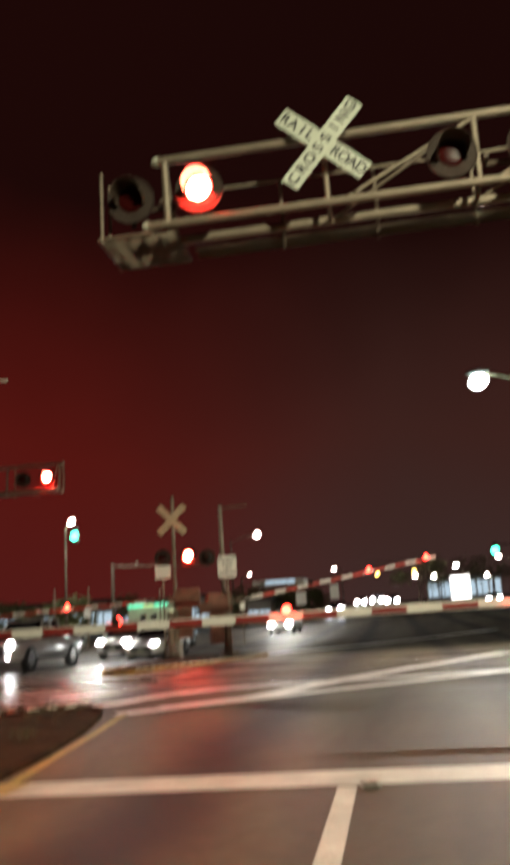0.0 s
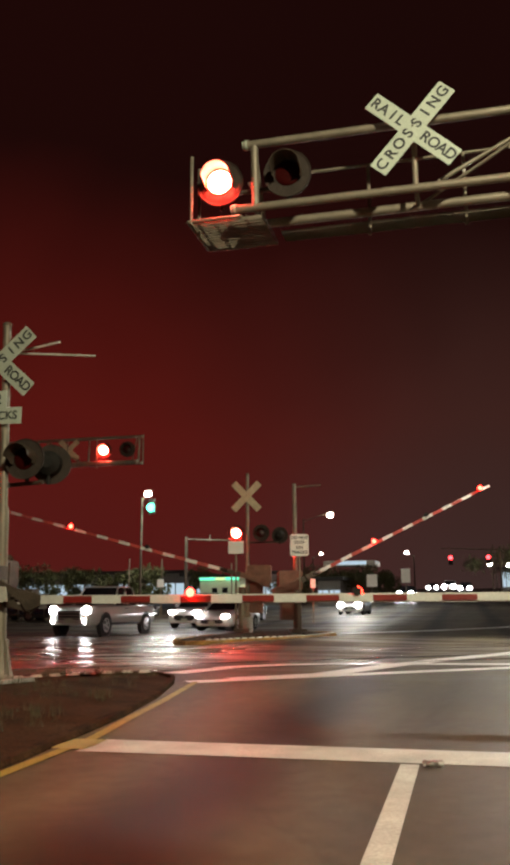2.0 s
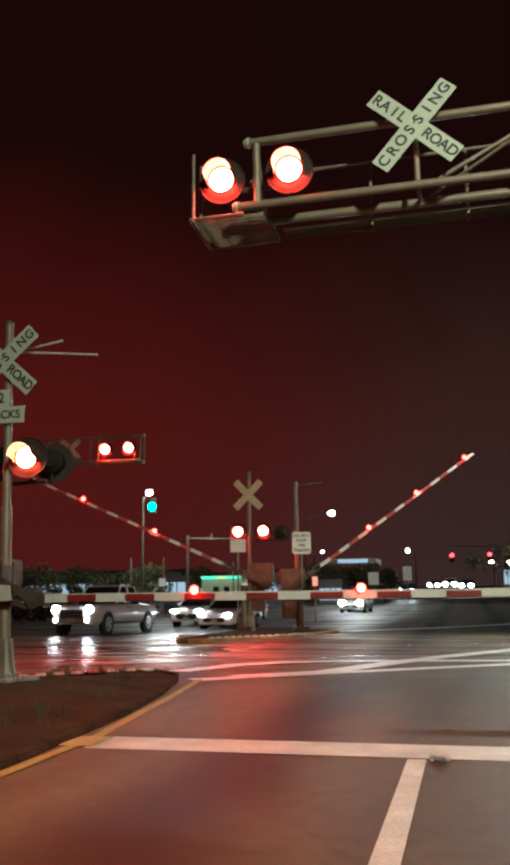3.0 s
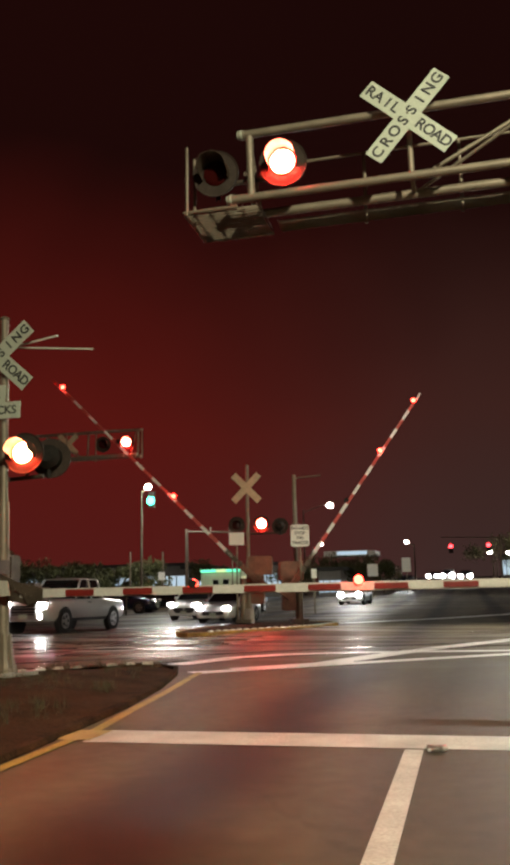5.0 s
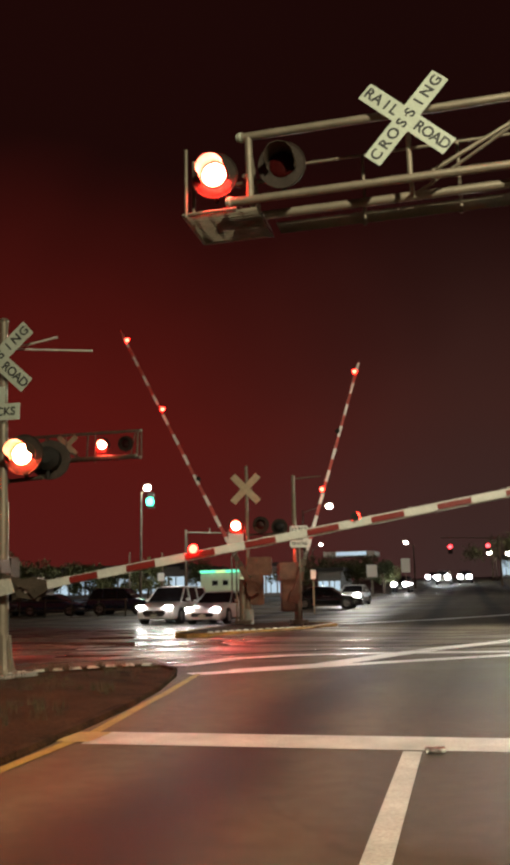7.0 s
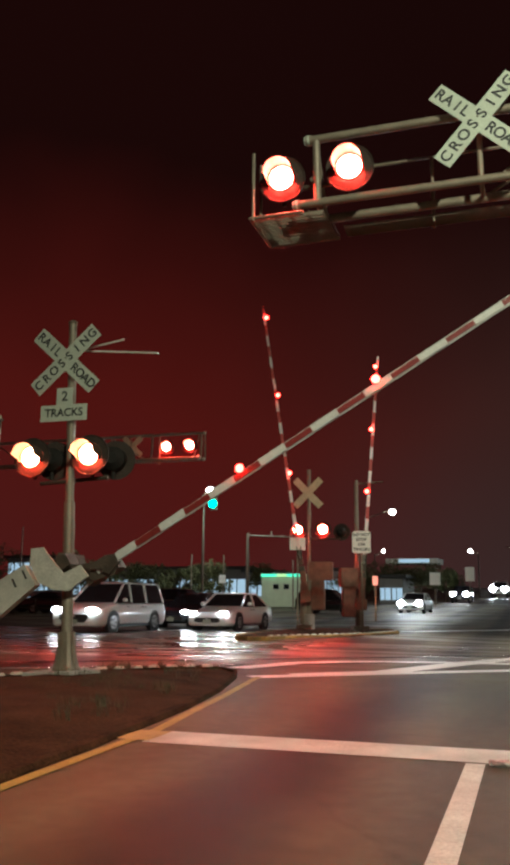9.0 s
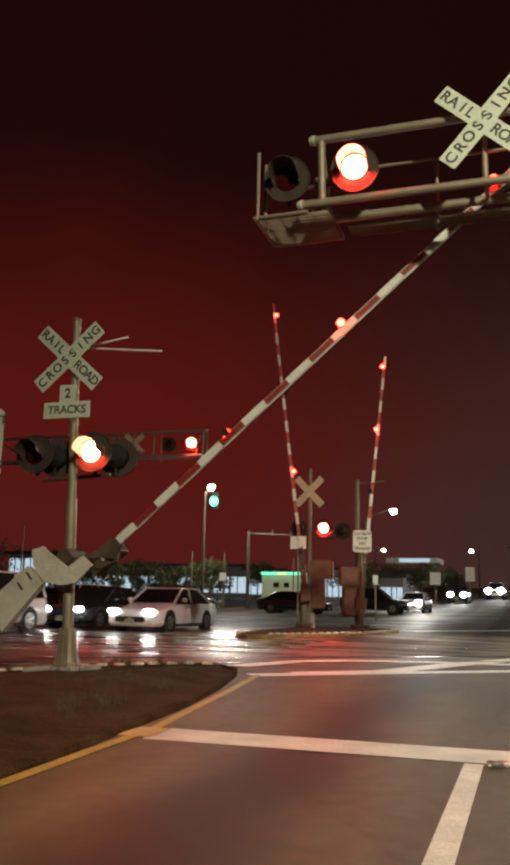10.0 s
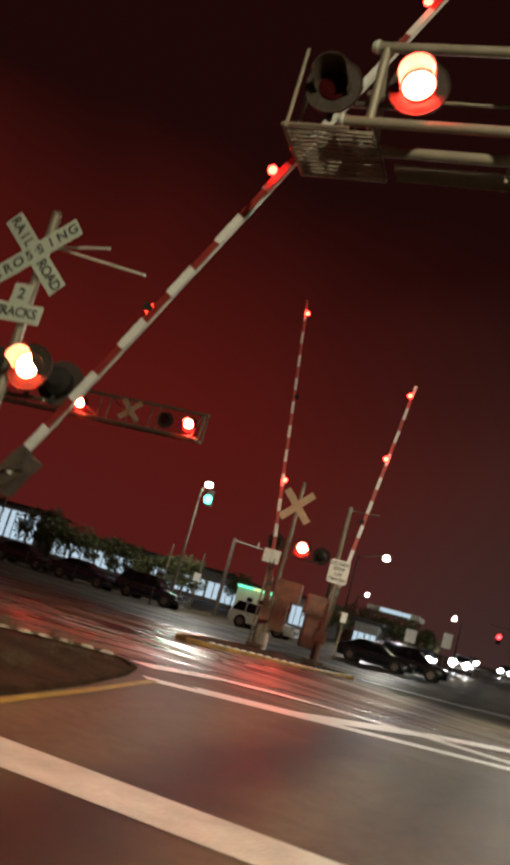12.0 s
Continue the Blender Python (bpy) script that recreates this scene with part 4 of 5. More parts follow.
# ---- vehicles ----
def car(m, label, style="sedan", paint=PAINT_WHITE, lit=True, name="car", category="car", flare=1.0):
    """A vehicle that heads along its own -y, its origin on the ground under its middle."""
    L, W, H, R, base = {"sedan": (4.85, 0.92, 1.45, 0.33, 1.42), "van": (5.1, 0.99, 1.76, 0.35, 1.53),
                        "pickup": (5.85, 0.99, 1.90, 0.41, 1.84), "suv": (4.7, 0.94, 1.72, 0.36, 1.36)}[style]
    c = thing(name, m, label, category)
    y0, y1 = -L / 2, L / 2
    belt = {"sedan": 0.96, "van": 1.05, "pickup": 1.20, "suv": 1.08}[style]
    hood = {"sedan": 0.86, "van": 0.98, "pickup": 1.17, "suv": 1.02}[style]
    low = {"sedan": 0.20, "van": 0.22, "pickup": 0.42, "suv": 0.25}[style]
    nose = {"sedan": 0.66, "van": 0.78, "pickup": 1.04, "suv": 0.85}[style]
    cab = {"sedan": (-1.00, -0.15, 1.05, 1.95), "van": (-1.35, -0.45, 2.25, 2.42), "pickup": (-0.95, -0.35, 0.95, 1.12), "suv": (-1.0, -0.25, 1.9, 2.2)}[style]
    tail = {"sedan": 1.02, "van": 1.05, "pickup": 1.14, "suv": 1.08}[style]

    def ring(y, w, zb, zt):
        k = (zt - zb)
        return [(-w * 0.90, y, zb), (-w, y, zb + k * 0.18), (-w, y, zb + k * 0.62), (-w * 0.95, y, zb + k * 0.90), (-w * 0.80, y, zt),
                (w * 0.80, y, zt), (w * 0.95, y, zb + k * 0.90), (w, y, zb + k * 0.62), (w, y, zb + k * 0.18), (w * 0.90, y, zb)]

    def body(bm):
        st = [(y0, W * 0.80, low + 0.10, nose - 0.12), (y0 + 0.10, W * 0.90, low, nose), (y0 + 0.45, W * 0.98, low, nose + 0.08),
              (cab[0] - 0.25, W, low, hood), (cab[0], W, low, belt - 0.02), (0.3, W, low, belt), (cab[3] - 0.1, W, low, belt + 0.02)]
        st += [(max(cab[3], y1 - 0.55), W * 0.99, low, tail), (y1 - 0.08, W * 0.95, low + 0.04, tail - 0.02), (y1, W * 0.88, low + 0.14, tail - 0.12)]
        st = sorted(st)
        loft(bm, [ring(*q) for q in st])
    b = made("body", body, paint, c, "", True)

    def greenhouse(bm):
        wb, wt = W * 0.90, W * 0.72
        loft(bm, [[(-wb, cab[0], belt - 0.05), (wb, cab[0], belt - 0.05), (wb, cab[3], belt - 0.03), (-wb, cab[3], belt - 0.03)],
                  [(-wt, cab[1], H - 0.03), (wt, cab[1], H - 0.03), (wt, cab[2], H - 0.03), (-wt, cab[2], H - 0.03)]])
    made("glasshouse", greenhouse, GLASS, c, "dark tinted glass")

    def roof(bm):
        wt = W * 0.74
        loft(bm, [[(-wt, cab[1] - 0.03, H - 0.05), (wt, cab[1] - 0.03, H - 0.05), (wt, cab[2] + 0.03, H - 0.05), (-wt, cab[2] + 0.03, H - 0.05)],
                  [(-wt * 0.97, cab[1] + 0.02, H - 0.01), (wt * 0.97, cab[1] + 0.02, H - 0.01), (wt * 0.97, cab[2] - 0.02, H - 0.01), (-wt * 0.97, cab[2] - 0.02, H - 0.01)],
                  [(-wt * 0.6, cab[1] + 0.3, H + 0.02), (wt * 0.6, cab[1] + 0.3, H + 0.02), (wt * 0.6, cab[2] - 0.2, H + 0.02), (-wt * 0.6, cab[2] - 0.2, H + 0.02)]])
    made("roof", roof, paint, c, "", True)
    mids = {"sedan": [0.35], "van": [-0.1, 1.05], "pickup": [0.22], "suv": [0.2, 1.2]}[style]
    for s in (-1, 1):
        def pillar(bm, a, bb, r=0.035):
            pipe(bm, a, bb, r, 6)
        ends = [((s * W * 0.90, cab[0], belt - 0.03), (s * W * 0.73, cab[1], H - 0.03)), ((s * W * 0.90, cab[3], belt - 0.03), (s * W * 0.73, cab[2], H - 0.03))]
        for f in mids:
            ends.append(((s * W * 0.905, f, belt - 0.03), (s * W * 0.735, f, H - 0.03)))
        for a, bb in ends:
            made("pillar", lambda bm: pillar(bm, a, bb), paint, c)
        made("mirror", lambda bm: ball(bm, (s * (W + 0.09), cab[0] + 0.42, belt + 0.07), 0.10, 1, 0.55, 0.75, 10), paint, c, "", True)
        made("sill", lambda bm: box(bm, (0.03, base * 1.4, 0.10), (s * W * 0.97, 0, low + 0.03)), TRIM, c)
        for f in mids + [cab[0] + 0.15]:
            made("door_handle", lambda bm: box(bm, (0.02, 0.16, 0.03), (s * (W + 0.006), f - 0.25 + 0.9 * (f < 0), belt - 0.16)), TRIM, c)
    # wheels with dark arches
    for sx in (-1, 1):
        for wy in (-base, base):
            made("wheel_arch", lambda bm: pipe(bm, (sx * (W - 0.14), wy, R), (sx * (W + 0.006), wy, R), R * 1.20, 20), TRIM, c)
            w = made("wheel", lambda bm: pipe(bm, (sx * (W - 0.20), wy, R), (sx * (W + 0.018), wy, R), R, 22), TYRE, c, "", True)
            made("rim", lambda bm: (pipe(bm, (sx * (W + 0.010), wy, R), (sx * (W + 0.026), wy, R), R * 0.66, 16)), RIM, w)
            for k in range(5):
                a = 2 * math.pi * k / 5
                made("spoke_gap", lambda bm: pipe(bm, (sx * (W + 0.02), wy + R * 0.40 * math.cos(a), R + R * 0.40 * math.sin(a)), (sx * (W + 0.029), wy + R * 0.40 * math.cos(a), R + R * 0.40 * math.sin(a)), R * 0.15, 8), TRIM, w)
    hz = {"sedan": 0.68, "van": 0.78, "pickup": 0.96, "suv": 0.84}[style]
    hw = 0.20 if style != "pickup" else 0.13
    for sx in (-1, 1):
        # flare swells headlights past their real size: glare is put into the shape
        made("headlight", lambda bm: ball(bm, (sx * W * 0.70, y0 + 0.06, hz), 0.1 * flare, hw / 0.1 if flare < 1.4 else 1.25, 1.15, (0.75 if style != "pickup" else 1.4) if flare < 1.4 else 0.95, 12), (HEAD_ON if flare < 1.4 else HEAD_GLARE) if lit else RIM, c, "glowing white headlight" if lit else "", True)
        made("tail_light", lambda bm: box(bm, (0.22, 0.06, 0.16), (sx * W * 0.72, y1 - 0.03, tail - 0.18)), TAIL, c)
        if style == "pickup" and lit:
            made("fog_light", lambda bm: ball(bm, (sx * W * 0.66, y0 + 0.01, hz - 0.38), 0.10, 1, 0.9, 1.0, 10), HEAD_ON, c, "glowing white lower lamp", True)
    if style == "pickup":
        made("grille", lambda bm: box(bm, (W * 0.95, 0.08, 0.34), (0, y0 + 0.03, nose - 0.26)), TRIM, c)
        for k in range(3):
            made("grille_bar", lambda bm: box(bm, (W * 0.95, 0.03, 0.025), (0, y0 - 0.015, nose - 0.36 + 0.10 * k)), RIM, c)
        made("bumper", lambda bm: box(bm, (W * 1.55, 0.10, 0.14), (0, y0 + 0.02, low + 0.14)), RIM, c)
    else:
        # a wide dark opening under the nose, with a bright badge on its top edge
        made("grille", lambda bm: plate(bm, [(-W * 0.52, nose - 0.16), (W * 0.52, nose - 0.16), (W * 0.60, nose - 0.28), (W * 0.42, low + 0.10), (-W * 0.42, low + 0.10), (-W * 0.60, nose - 0.28)], y0 - 0.012, y0 + 0.10), TRIM, c, "black grille")
        made("badge", lambda bm: ball(bm, (0, y0 - 0.015, nose - 0.22), 0.055, 1.5, 0.3, 0.8, 10), RIM, c, "", True)
        made("bumper", lambda bm: box(bm, (W * 1.50, 0.10, 0.07), (0, y0 + 0.025, low + 0.09)), paint, c)
        for sx in (-1, 1):
            made("bumper_vent", lambda bm: box(bm, (0.20, 0.05, 0.12), (sx * W * 0.70, y0 + 0.035, low + 0.24)), TRIM, c)
    made("number_plate", lambda bm: box(bm, (0.32, 0.02, 0.15), (0, y0 - 0.025, low + 0.16)), SIGN, c)
    if style == "pickup":
        def bed(bm):
            box(bm, (W * 1.56, y1 - cab[3] - 0.22, 0.012), (0, (y1 + cab[3]) / 2 + 0.05, tail + 0.006))
        made("bed_opening", bed, TRIM, c, "dark open load bed")
    return c


pickup = car(pose(-15.4, 31.5, 0), "pale silver pickup truck with lit headlights waiting to cross", "pickup", PAINT_SILVER, True, "pickup_truck", "pickup truck", 1.25)
minivan = car(pose(-15.95, 43.8, 0), "white minivan with lit headlights crossing the tracks", "van", PAINT_WHITE, True, "minivan", "minivan", 1.2)
sedan = car(pose(-12.9, 39.4, 0), "white sedan with lit headlights crossing the tracks", "sedan", PAINT_WHITE, True, "sedan")
follower = car(pose(-15.9, 51, 0), "dark sedan with lit headlights following a minivan", "sedan", PAINT_DARK, True, "sedan")
waiting_car = car(pose(-11.2, 64.3, rise(62)), "white car with glaring headlights in the oncoming lane", "sedan", PAINT_WHITE, True, "sedan", flare=2.1)
far_car = car(pose(-11.6, 92.4, rise(90)), "car with glaring headlights far down the road", "suv", PAINT_DARK, True, "suv", flare=2.6)
far_truck = car(pose(-8.9, 112, rise(110)), "large vehicle with glaring headlights far down the road", "pickup", PAINT_WHITE, True, "pickup_truck", "pickup truck", flare=3.2)
car(pose(-6.6, 129, rise(129)), "car with glaring headlights waiting beyond the junction", "suv", PAINT_DARK, True, "suv", flare=3.0)
car(pose(-12.6, 144, rise(144)), "dark car with glaring headlights far along the road", "sedan", PAINT_DARK, True, "sedan", flare=3.0)
car(pose(6.6, 109, rise(109)), "white car with glaring headlights near the far shops", "sedan", PAINT_WHITE, True, "sedan", flare=2.4)
cross_a = car(pose(-15, 58, rise(58), 0, 0, 90), "dark sedan driving along the far side street", "sedan", PAINT_DARK, False, "sedan")
cross_b = car(pose(-21, 57, rise(57), 0, 0, 90), "black sedan driving along the far side street", "sedan", PAINT_DARK, False, "sedan")
cross_c = car(pose(-15, 61, rise(61), 0, 0, 90), "dark sport utility car driving along the far side street", "suv", PAINT_DARK, False, "suv")
cross_d = car(pose(-22, 59, rise(59), 0, 0, 90), "white sport utility car driving along the far side street", "suv", PAINT_WHITE, False, "suv")
for x, y, style, paint, text in ((-29.6, 52.0, "sedan", PAINT_BLUE, "dark blue sedan parked in the lot"), (-25.0, 53.0, "suv", PAINT_BLUE, "dark blue sport utility car parked in the lot"),
                                 (-34.8, 52.4, "sedan", PAINT_DARK, "black sedan parked in the lot"), (-40.2, 53.0, "suv", PAINT_DARK, "black sport utility car parked in the lot"), (-45.5, 52.0, "sedan", PAINT_DARK, "black sedan parked at the end of the lot")):
    car(pose(x, y, rise(y), 0, 0, 95), text, style, paint, False, "suv" if style == "suv" else "sedan")


# ---- street lamps and traffic signals ----
def street_lamp(m, h, reach, material, label, size=0.30, r=0.09):
    """A tall pole with an arm reaching along its own +x to a lit head."""
    s = thing("street_lamp", m, label, "street lamp")
    made("pole", lambda bm: pipe(bm, (0, 0, 0), (0, 0, h - 0.3), r * 1.3, 12, r * 0.8), DARKSTEEL, s, "", True)
    made("arm", lambda bm: pipe(bm, (0, 0, h - 0.6), (reach, 0.06, h + size * 0.9), 0.045, 10), STEEL, s, "", True)
    made("head", lambda bm: ball(bm, (reach, 0.06, h + size * 0.95), size, 1.3, 0.8, 0.28, 14), BLACK, s, "", True)
    made("lamp", lambda bm: ball(bm, (reach, 0, h), size, 1.0, 0.8, 0.8, 14), material, s, "glowing lamp", True)
    return s


def lamp_at(x, y, z, reach, turn, material, label, size):
    g = rise(y)
    d = Vector((math.cos(radians(turn)), math.sin(radians(turn)), 0)) * reach
    return street_lamp(pose(x - d.x, y - d.y, g, 0, 0, turn), z - g, reach, material, label, size)


lamp_at(2.6, 30.0, 9.10, 3.4, 180, COOL_ON, "tall street lamp with a cold white head beside the crossing", 0.34)
lamp_at(-18.35, 90.0, 10.9, 3.0, 0, WHITE_ON, "street lamp with a bent arm and a white head", 0.36)
lamp_at(-12.7, 110.0, 7.9, 0.9, 180, WHITE_ON, "far street lamp with a warm head", 0.26)
lamp_at(-27.0, 61.2, 9.95, 0.5, 0, WHITE_ON, "tall lamp post with a white head over a green light", 0.28)
lamp_at(-21.0, 97.0, 7.2, 1.0, 0, WHITE_ON, "small street lamp above the filling station roof", 0.18)
lamp_at(7.5, 105.0, 7.6, 1.5, 180, WHITE_ON, "far street lamp by the road", 0.30)


for x, y, z in ((-3.2, 135.0, 7.5), (-0.4, 135.0, 7.25), (7.5, 135.0, 6.8), (2.9, 126.5, 8.1)):
    lamp_at(x, y, z, 0.9, 180, COOL_ON if x == 2.9 else WHITE_ON, "far street lamp with a white head beyond the junction", 0.36)


def green_light():
    s = thing("green_light", pose(-26.6, 60.95, 8.9), "green signal light hung on the lamp post", "signal light")
    made("housing", lambda bm: (box(bm, (0.5, 0.3, 1.2), (0, 0.12, 0)), box(bm, (0.9, 0.08, 0.08), (-0.2, 0.12, 0.45))), BLACK, s)
    made("lens", lambda bm: ball(bm, (0, -0.10, -0.10), 0.33, 1, 0.5, 1, 16), GREEN_ON, s, "glowing green lens", True)


green_light()


def traffic_signals():
    y = 110.0
    g = thing("traffic_signal_gantry", pose(-1.2, y, rise(y)), "mast arm with two traffic signals far down the road", "traffic signal")
    made("pole", lambda bm: pipe(bm, (0, 0, 0), (0, 0, 6.3), 0.15, 10, 0.1), STEEL, g, "", True)
    made("mast_arm", lambda bm: pipe(bm, (0, 0, 5.9), (-7.2, 0, 6.2), 0.08, 8, 0.05), STEEL, g, "", True)
    out = []
    for x in (-7.2, -2.6):
        s = thing("traffic_signal", pose(x, y - 0.15, 7.15), "traffic signal that changes from amber to red", "traffic signal", "traffic signals down the road")
        made("housing", lambda bm: box(bm, (0.52, 0.24, 1.20), (0, 0.14, -0.25)), BLACK, s)
        made("lens_cover", lambda bm: box(bm, (0.54, 0.06, 1.22), (0, -0.02, -0.25)), BLACK, s)
        red = made("red_lamp", lambda bm: ball(bm, (0, 0, 0), 0.26, 1, 0.3, 1, 12), TRAFFIC_RED, s, "red traffic light", True)
        amber = made("amber_lamp", lambda bm: ball(bm, (0, 0, 0), 0.26, 1, 0.3, 1, 12), TRAFFIC_AMBER, s, "amber traffic light", True)
        out.append((red, amber))
    s = thing("traffic_signal", pose(6.9, 100, 8.0), "green traffic signal hung over the far road", "traffic signal")
    made("housing", lambda bm: (box(bm, (0.42, 0.24, 1.10), (0, 0.2, 0.30)), pipe(bm, (0, 0.2, 0.6), (6, 0.2, 0.6), 0.06, 8), pipe(bm, (6, 0.2, 0.6), (6, 0.2, -6.6), 0.12, 8)), BLACK, s)
    made("lens", lambda bm: ball(bm, (0, 0, 0), 0.42, 1, 0.3, 1, 12), GREEN_ON, s, "green traffic light", True)
    return out


SIGNALS = traffic_signals()


def signal_arm_pole():
    y = 63.0
    s = thing("mast_arm_pole", pose(-24.4, y, rise(y)), "dark steel pole with a long horizontal arm", "pole")
    made("pole", lambda bm: pipe(bm, (0, 0, 0), (0, 0, 6.1), 0.16, 12, 0.12), DARKSTEEL, s, "", True)
    made("mast_arm", lambda bm: pipe(bm, (0, 0, 5.9), (4.6, 0, 5.65), 0.07, 8, 0.045), DARKSTEEL, s, "", True)
    for x in (2.0, 3.6):
        made("hanger", lambda bm: box(bm, (0.10, 0.08, 0.5), (x, 0, 5.95)), DARKSTEEL, s)


signal_arm_pole()
for x, y, h, text in ((-44.5, 61, 6.9, "leaning wooden pole beyond the lot"), (-25.4, 60.5, 4.3, "white flag pole by the lot"), (-28.6, 61.5, 4.4, "thin white pole by the lot"), (-21.6, 66, 4.0, "thin sign pole by the road")):
    utility_pole(pose(x, y, rise(y)), h, 0.055, 0, text)
small_plate(pose(-25.4, 60.3, 2.9, 0, 0, 20), 0.5, 0.6, "small pale sign on a pole by the lot", 2.4)
small_plate(pose(-10.8, 70, 3.2, 0, 0, 10), 0.85, 1.0, "dull brown sign seen from behind by the road", 2.6)
small_plate(pose(-8.64, 75, 3.75, 0, 0, 10), 0.75, 1.2, "bright white sign by the road", 2.9)
small_plate(pose(-6.75, 31.2, 1.93, 0, 0, 20), 0.20, 0.34, "small white sign behind the far median", 1.55)


# ---- buildings ----
def kiosk():
    y, z = 75.0, rise(75.0)
    s = thing("small_building", pose(-25.75, y, z - 0.15), "small pale green building with two dark windows", "building")
    made("wall", lambda bm: box(bm, (3.9, 3.6, 3.0), (0, 1.8, 1.5)), MINT, s)
    made("roof", lambda bm: box(bm, (4.1, 3.9, 0.16), (0, 1.8, 3.08)), MINT, s, "overhanging pale roof edge")
    for x, w, m in ((-1.15, 1.5, STRIP_ON), (0.10, 0.94, STRIP_WARM), (1.25, 1.3, STRIP_ON)):
        made("light_strip", lambda bm: box(bm, (w, 0.06, 0.26), (x, -0.24, 3.02)), m, s, "glowing light strip along the roof edge")
    for x in (-0.52, 0.50):
        w = made("window", lambda bm: box(bm, (0.52, 0.06, 0.40), (x, -0.01, 1.98)), GLASS, s)
        for zz in (2.20, 1.76):
            made("frame", lambda bm: box(bm, (0.60, 0.05, 0.05), (x, -0.02, zz)), WALLGREY, w)
    for x in (-1.15, -0.40, 0.35, 1.10):
        p = made("door_panel", lambda bm: box(bm, (0.55, 0.05, 1.10), (x, -0.01, 0.68)), MINT, s, "ribbed pale panel")
        for k in range(3):
            made("rib", lambda bm: box(bm, (0.05, 0.04, 1.06), (x - 0.17 + 0.17 * k, -0.05, 0.68)), MINT, p)
    # added glowing panels stand in for the light falling on the side wall
    for k in range(3):
        made("side_wall_glow", lambda bm: box(bm, (0.06, 1.0, 2.1), (1.95, 0.68 + 1.12 * k, 1.45)), SIDE_WALL_ON, s, "tall glowing yellowish panel standing in for the lit side wall")


kiosk()


def shop(x0, x1, y, h, panes, glowing, label, sill=0.5, top=2.4):
    z = rise(y)
    s = thing("shop_building", pose(x0, y, z), label, "building")
    w = x1 - x0
    made("wall", lambda bm: box(bm, (w, 6, h), (w / 2, 3, h / 2)), WALLGREY, s)
    made("roof", lambda bm: box(bm, (w + 0.8, 7, 0.35), (w / 2, 2.9, h + 0.17)), ROOFMAT, s)
    for k in range(panes):
        pw = w / panes
        a = made("window", lambda bm: box(bm, (pw * 0.86, 0.06, top - sill), (pw * (k + 0.5), -0.02, (sill + top) / 2)), glowing, s, "brightly lit shop window")
        made("frame", lambda bm: box(bm, (pw * 0.05, 0.05, top - sill), (pw * (k + 0.45), -0.06, (sill + top) / 2)), TRIM, a)
    return s


shop(-62.0, -37.5, 96, 3.6, 11, SHOP_ON, "long low shop with a row of lit windows")
shop(-71.5, -64.2, 95, 5.2, 3, SHOP_ON, "tall shop with a broad lit front", 1.0, 4.6)
shop(-36.0, -33.2, 92, 3.2, 2, SHOP_ON, "low shop with lit windows behind the small building")
shop(-26.4, -22.6, 88, 3.3, 3, SHOP_ON, "low white lit shop behind the far median")
shop(-19.0, -16.6, 86, 2.6, 2, SHOP_ON, "small lit kiosk among the trees", 0.4, 1.6)


def canopy():
    y = 95.0
    s = thing("filling_station_canopy", pose(-20.3, y, rise(y)), "flat lit filling station roof on posts", "canopy")
    h = 5.95 - rise(y)
    made("roof", lambda bm: box(bm, (5.8, 4, 0.55), (2.9, 2, h)), MECH, s)
    made("fascia", lambda bm: box(bm, (3.4, 0.05, 0.40), (3.2, -0.03, h + 0.02)), SHOP_ON, s, "glowing pale fascia")
    for x in (0.5, 5.2):
        made("post", lambda bm: pipe(bm, (x, 1.5, 0), (x, 1.5, h - 0.2), 0.15, 10), STEEL, s)


canopy()
shop(-2.0, 10.5, 150, 3.6, 6, SHOP_ON, "low lit shop at the end of the road", 0.6, 3.0)


def lit_board():
    y = 125.0
    s = thing("lit_sign_board", pose(3.2, y, rise(y)), "tall blank white sign board lit from inside", "sign")
    made("panel", lambda bm: box(bm, (2.7, 0.3, 3.3), (0, 0, 2.2)), glow("lit_white_panel", (1.0, 0.97, 0.95), None, 3.0), s, "glowing white panel")
    for z in (0.5, 3.9):
        made("frame_bar", lambda bm: box(bm, (2.9, 0.36, 0.10), (0, 0, z)), DARKSTEEL, s)
    for x in (-1.0, 1.0):
        made("post", lambda bm: box(bm, (0.16, 0.16, 0.6), (x, 0, 0.25)), DARKSTEEL, s)


lit_board()


def fence():
    f = thing("metal_fence", pose(-46, 49.3, rise(49.3)), "low dark metal railing along the parking lot", "fence")
    for z in (0.45, 1.05):
        made("rail", lambda bm: box(bm, (23.0, 0.05, 0.06), (11.5, 0, z)), DARKSTEEL, f)
    for k in range(13):
        made("post", lambda bm: pipe(bm, (k * 1.9 + 0.1, 0, 0), (k * 1.9 + 0.1, 0, 1.15), 0.04, 8), DARKSTEEL, f)


fence()


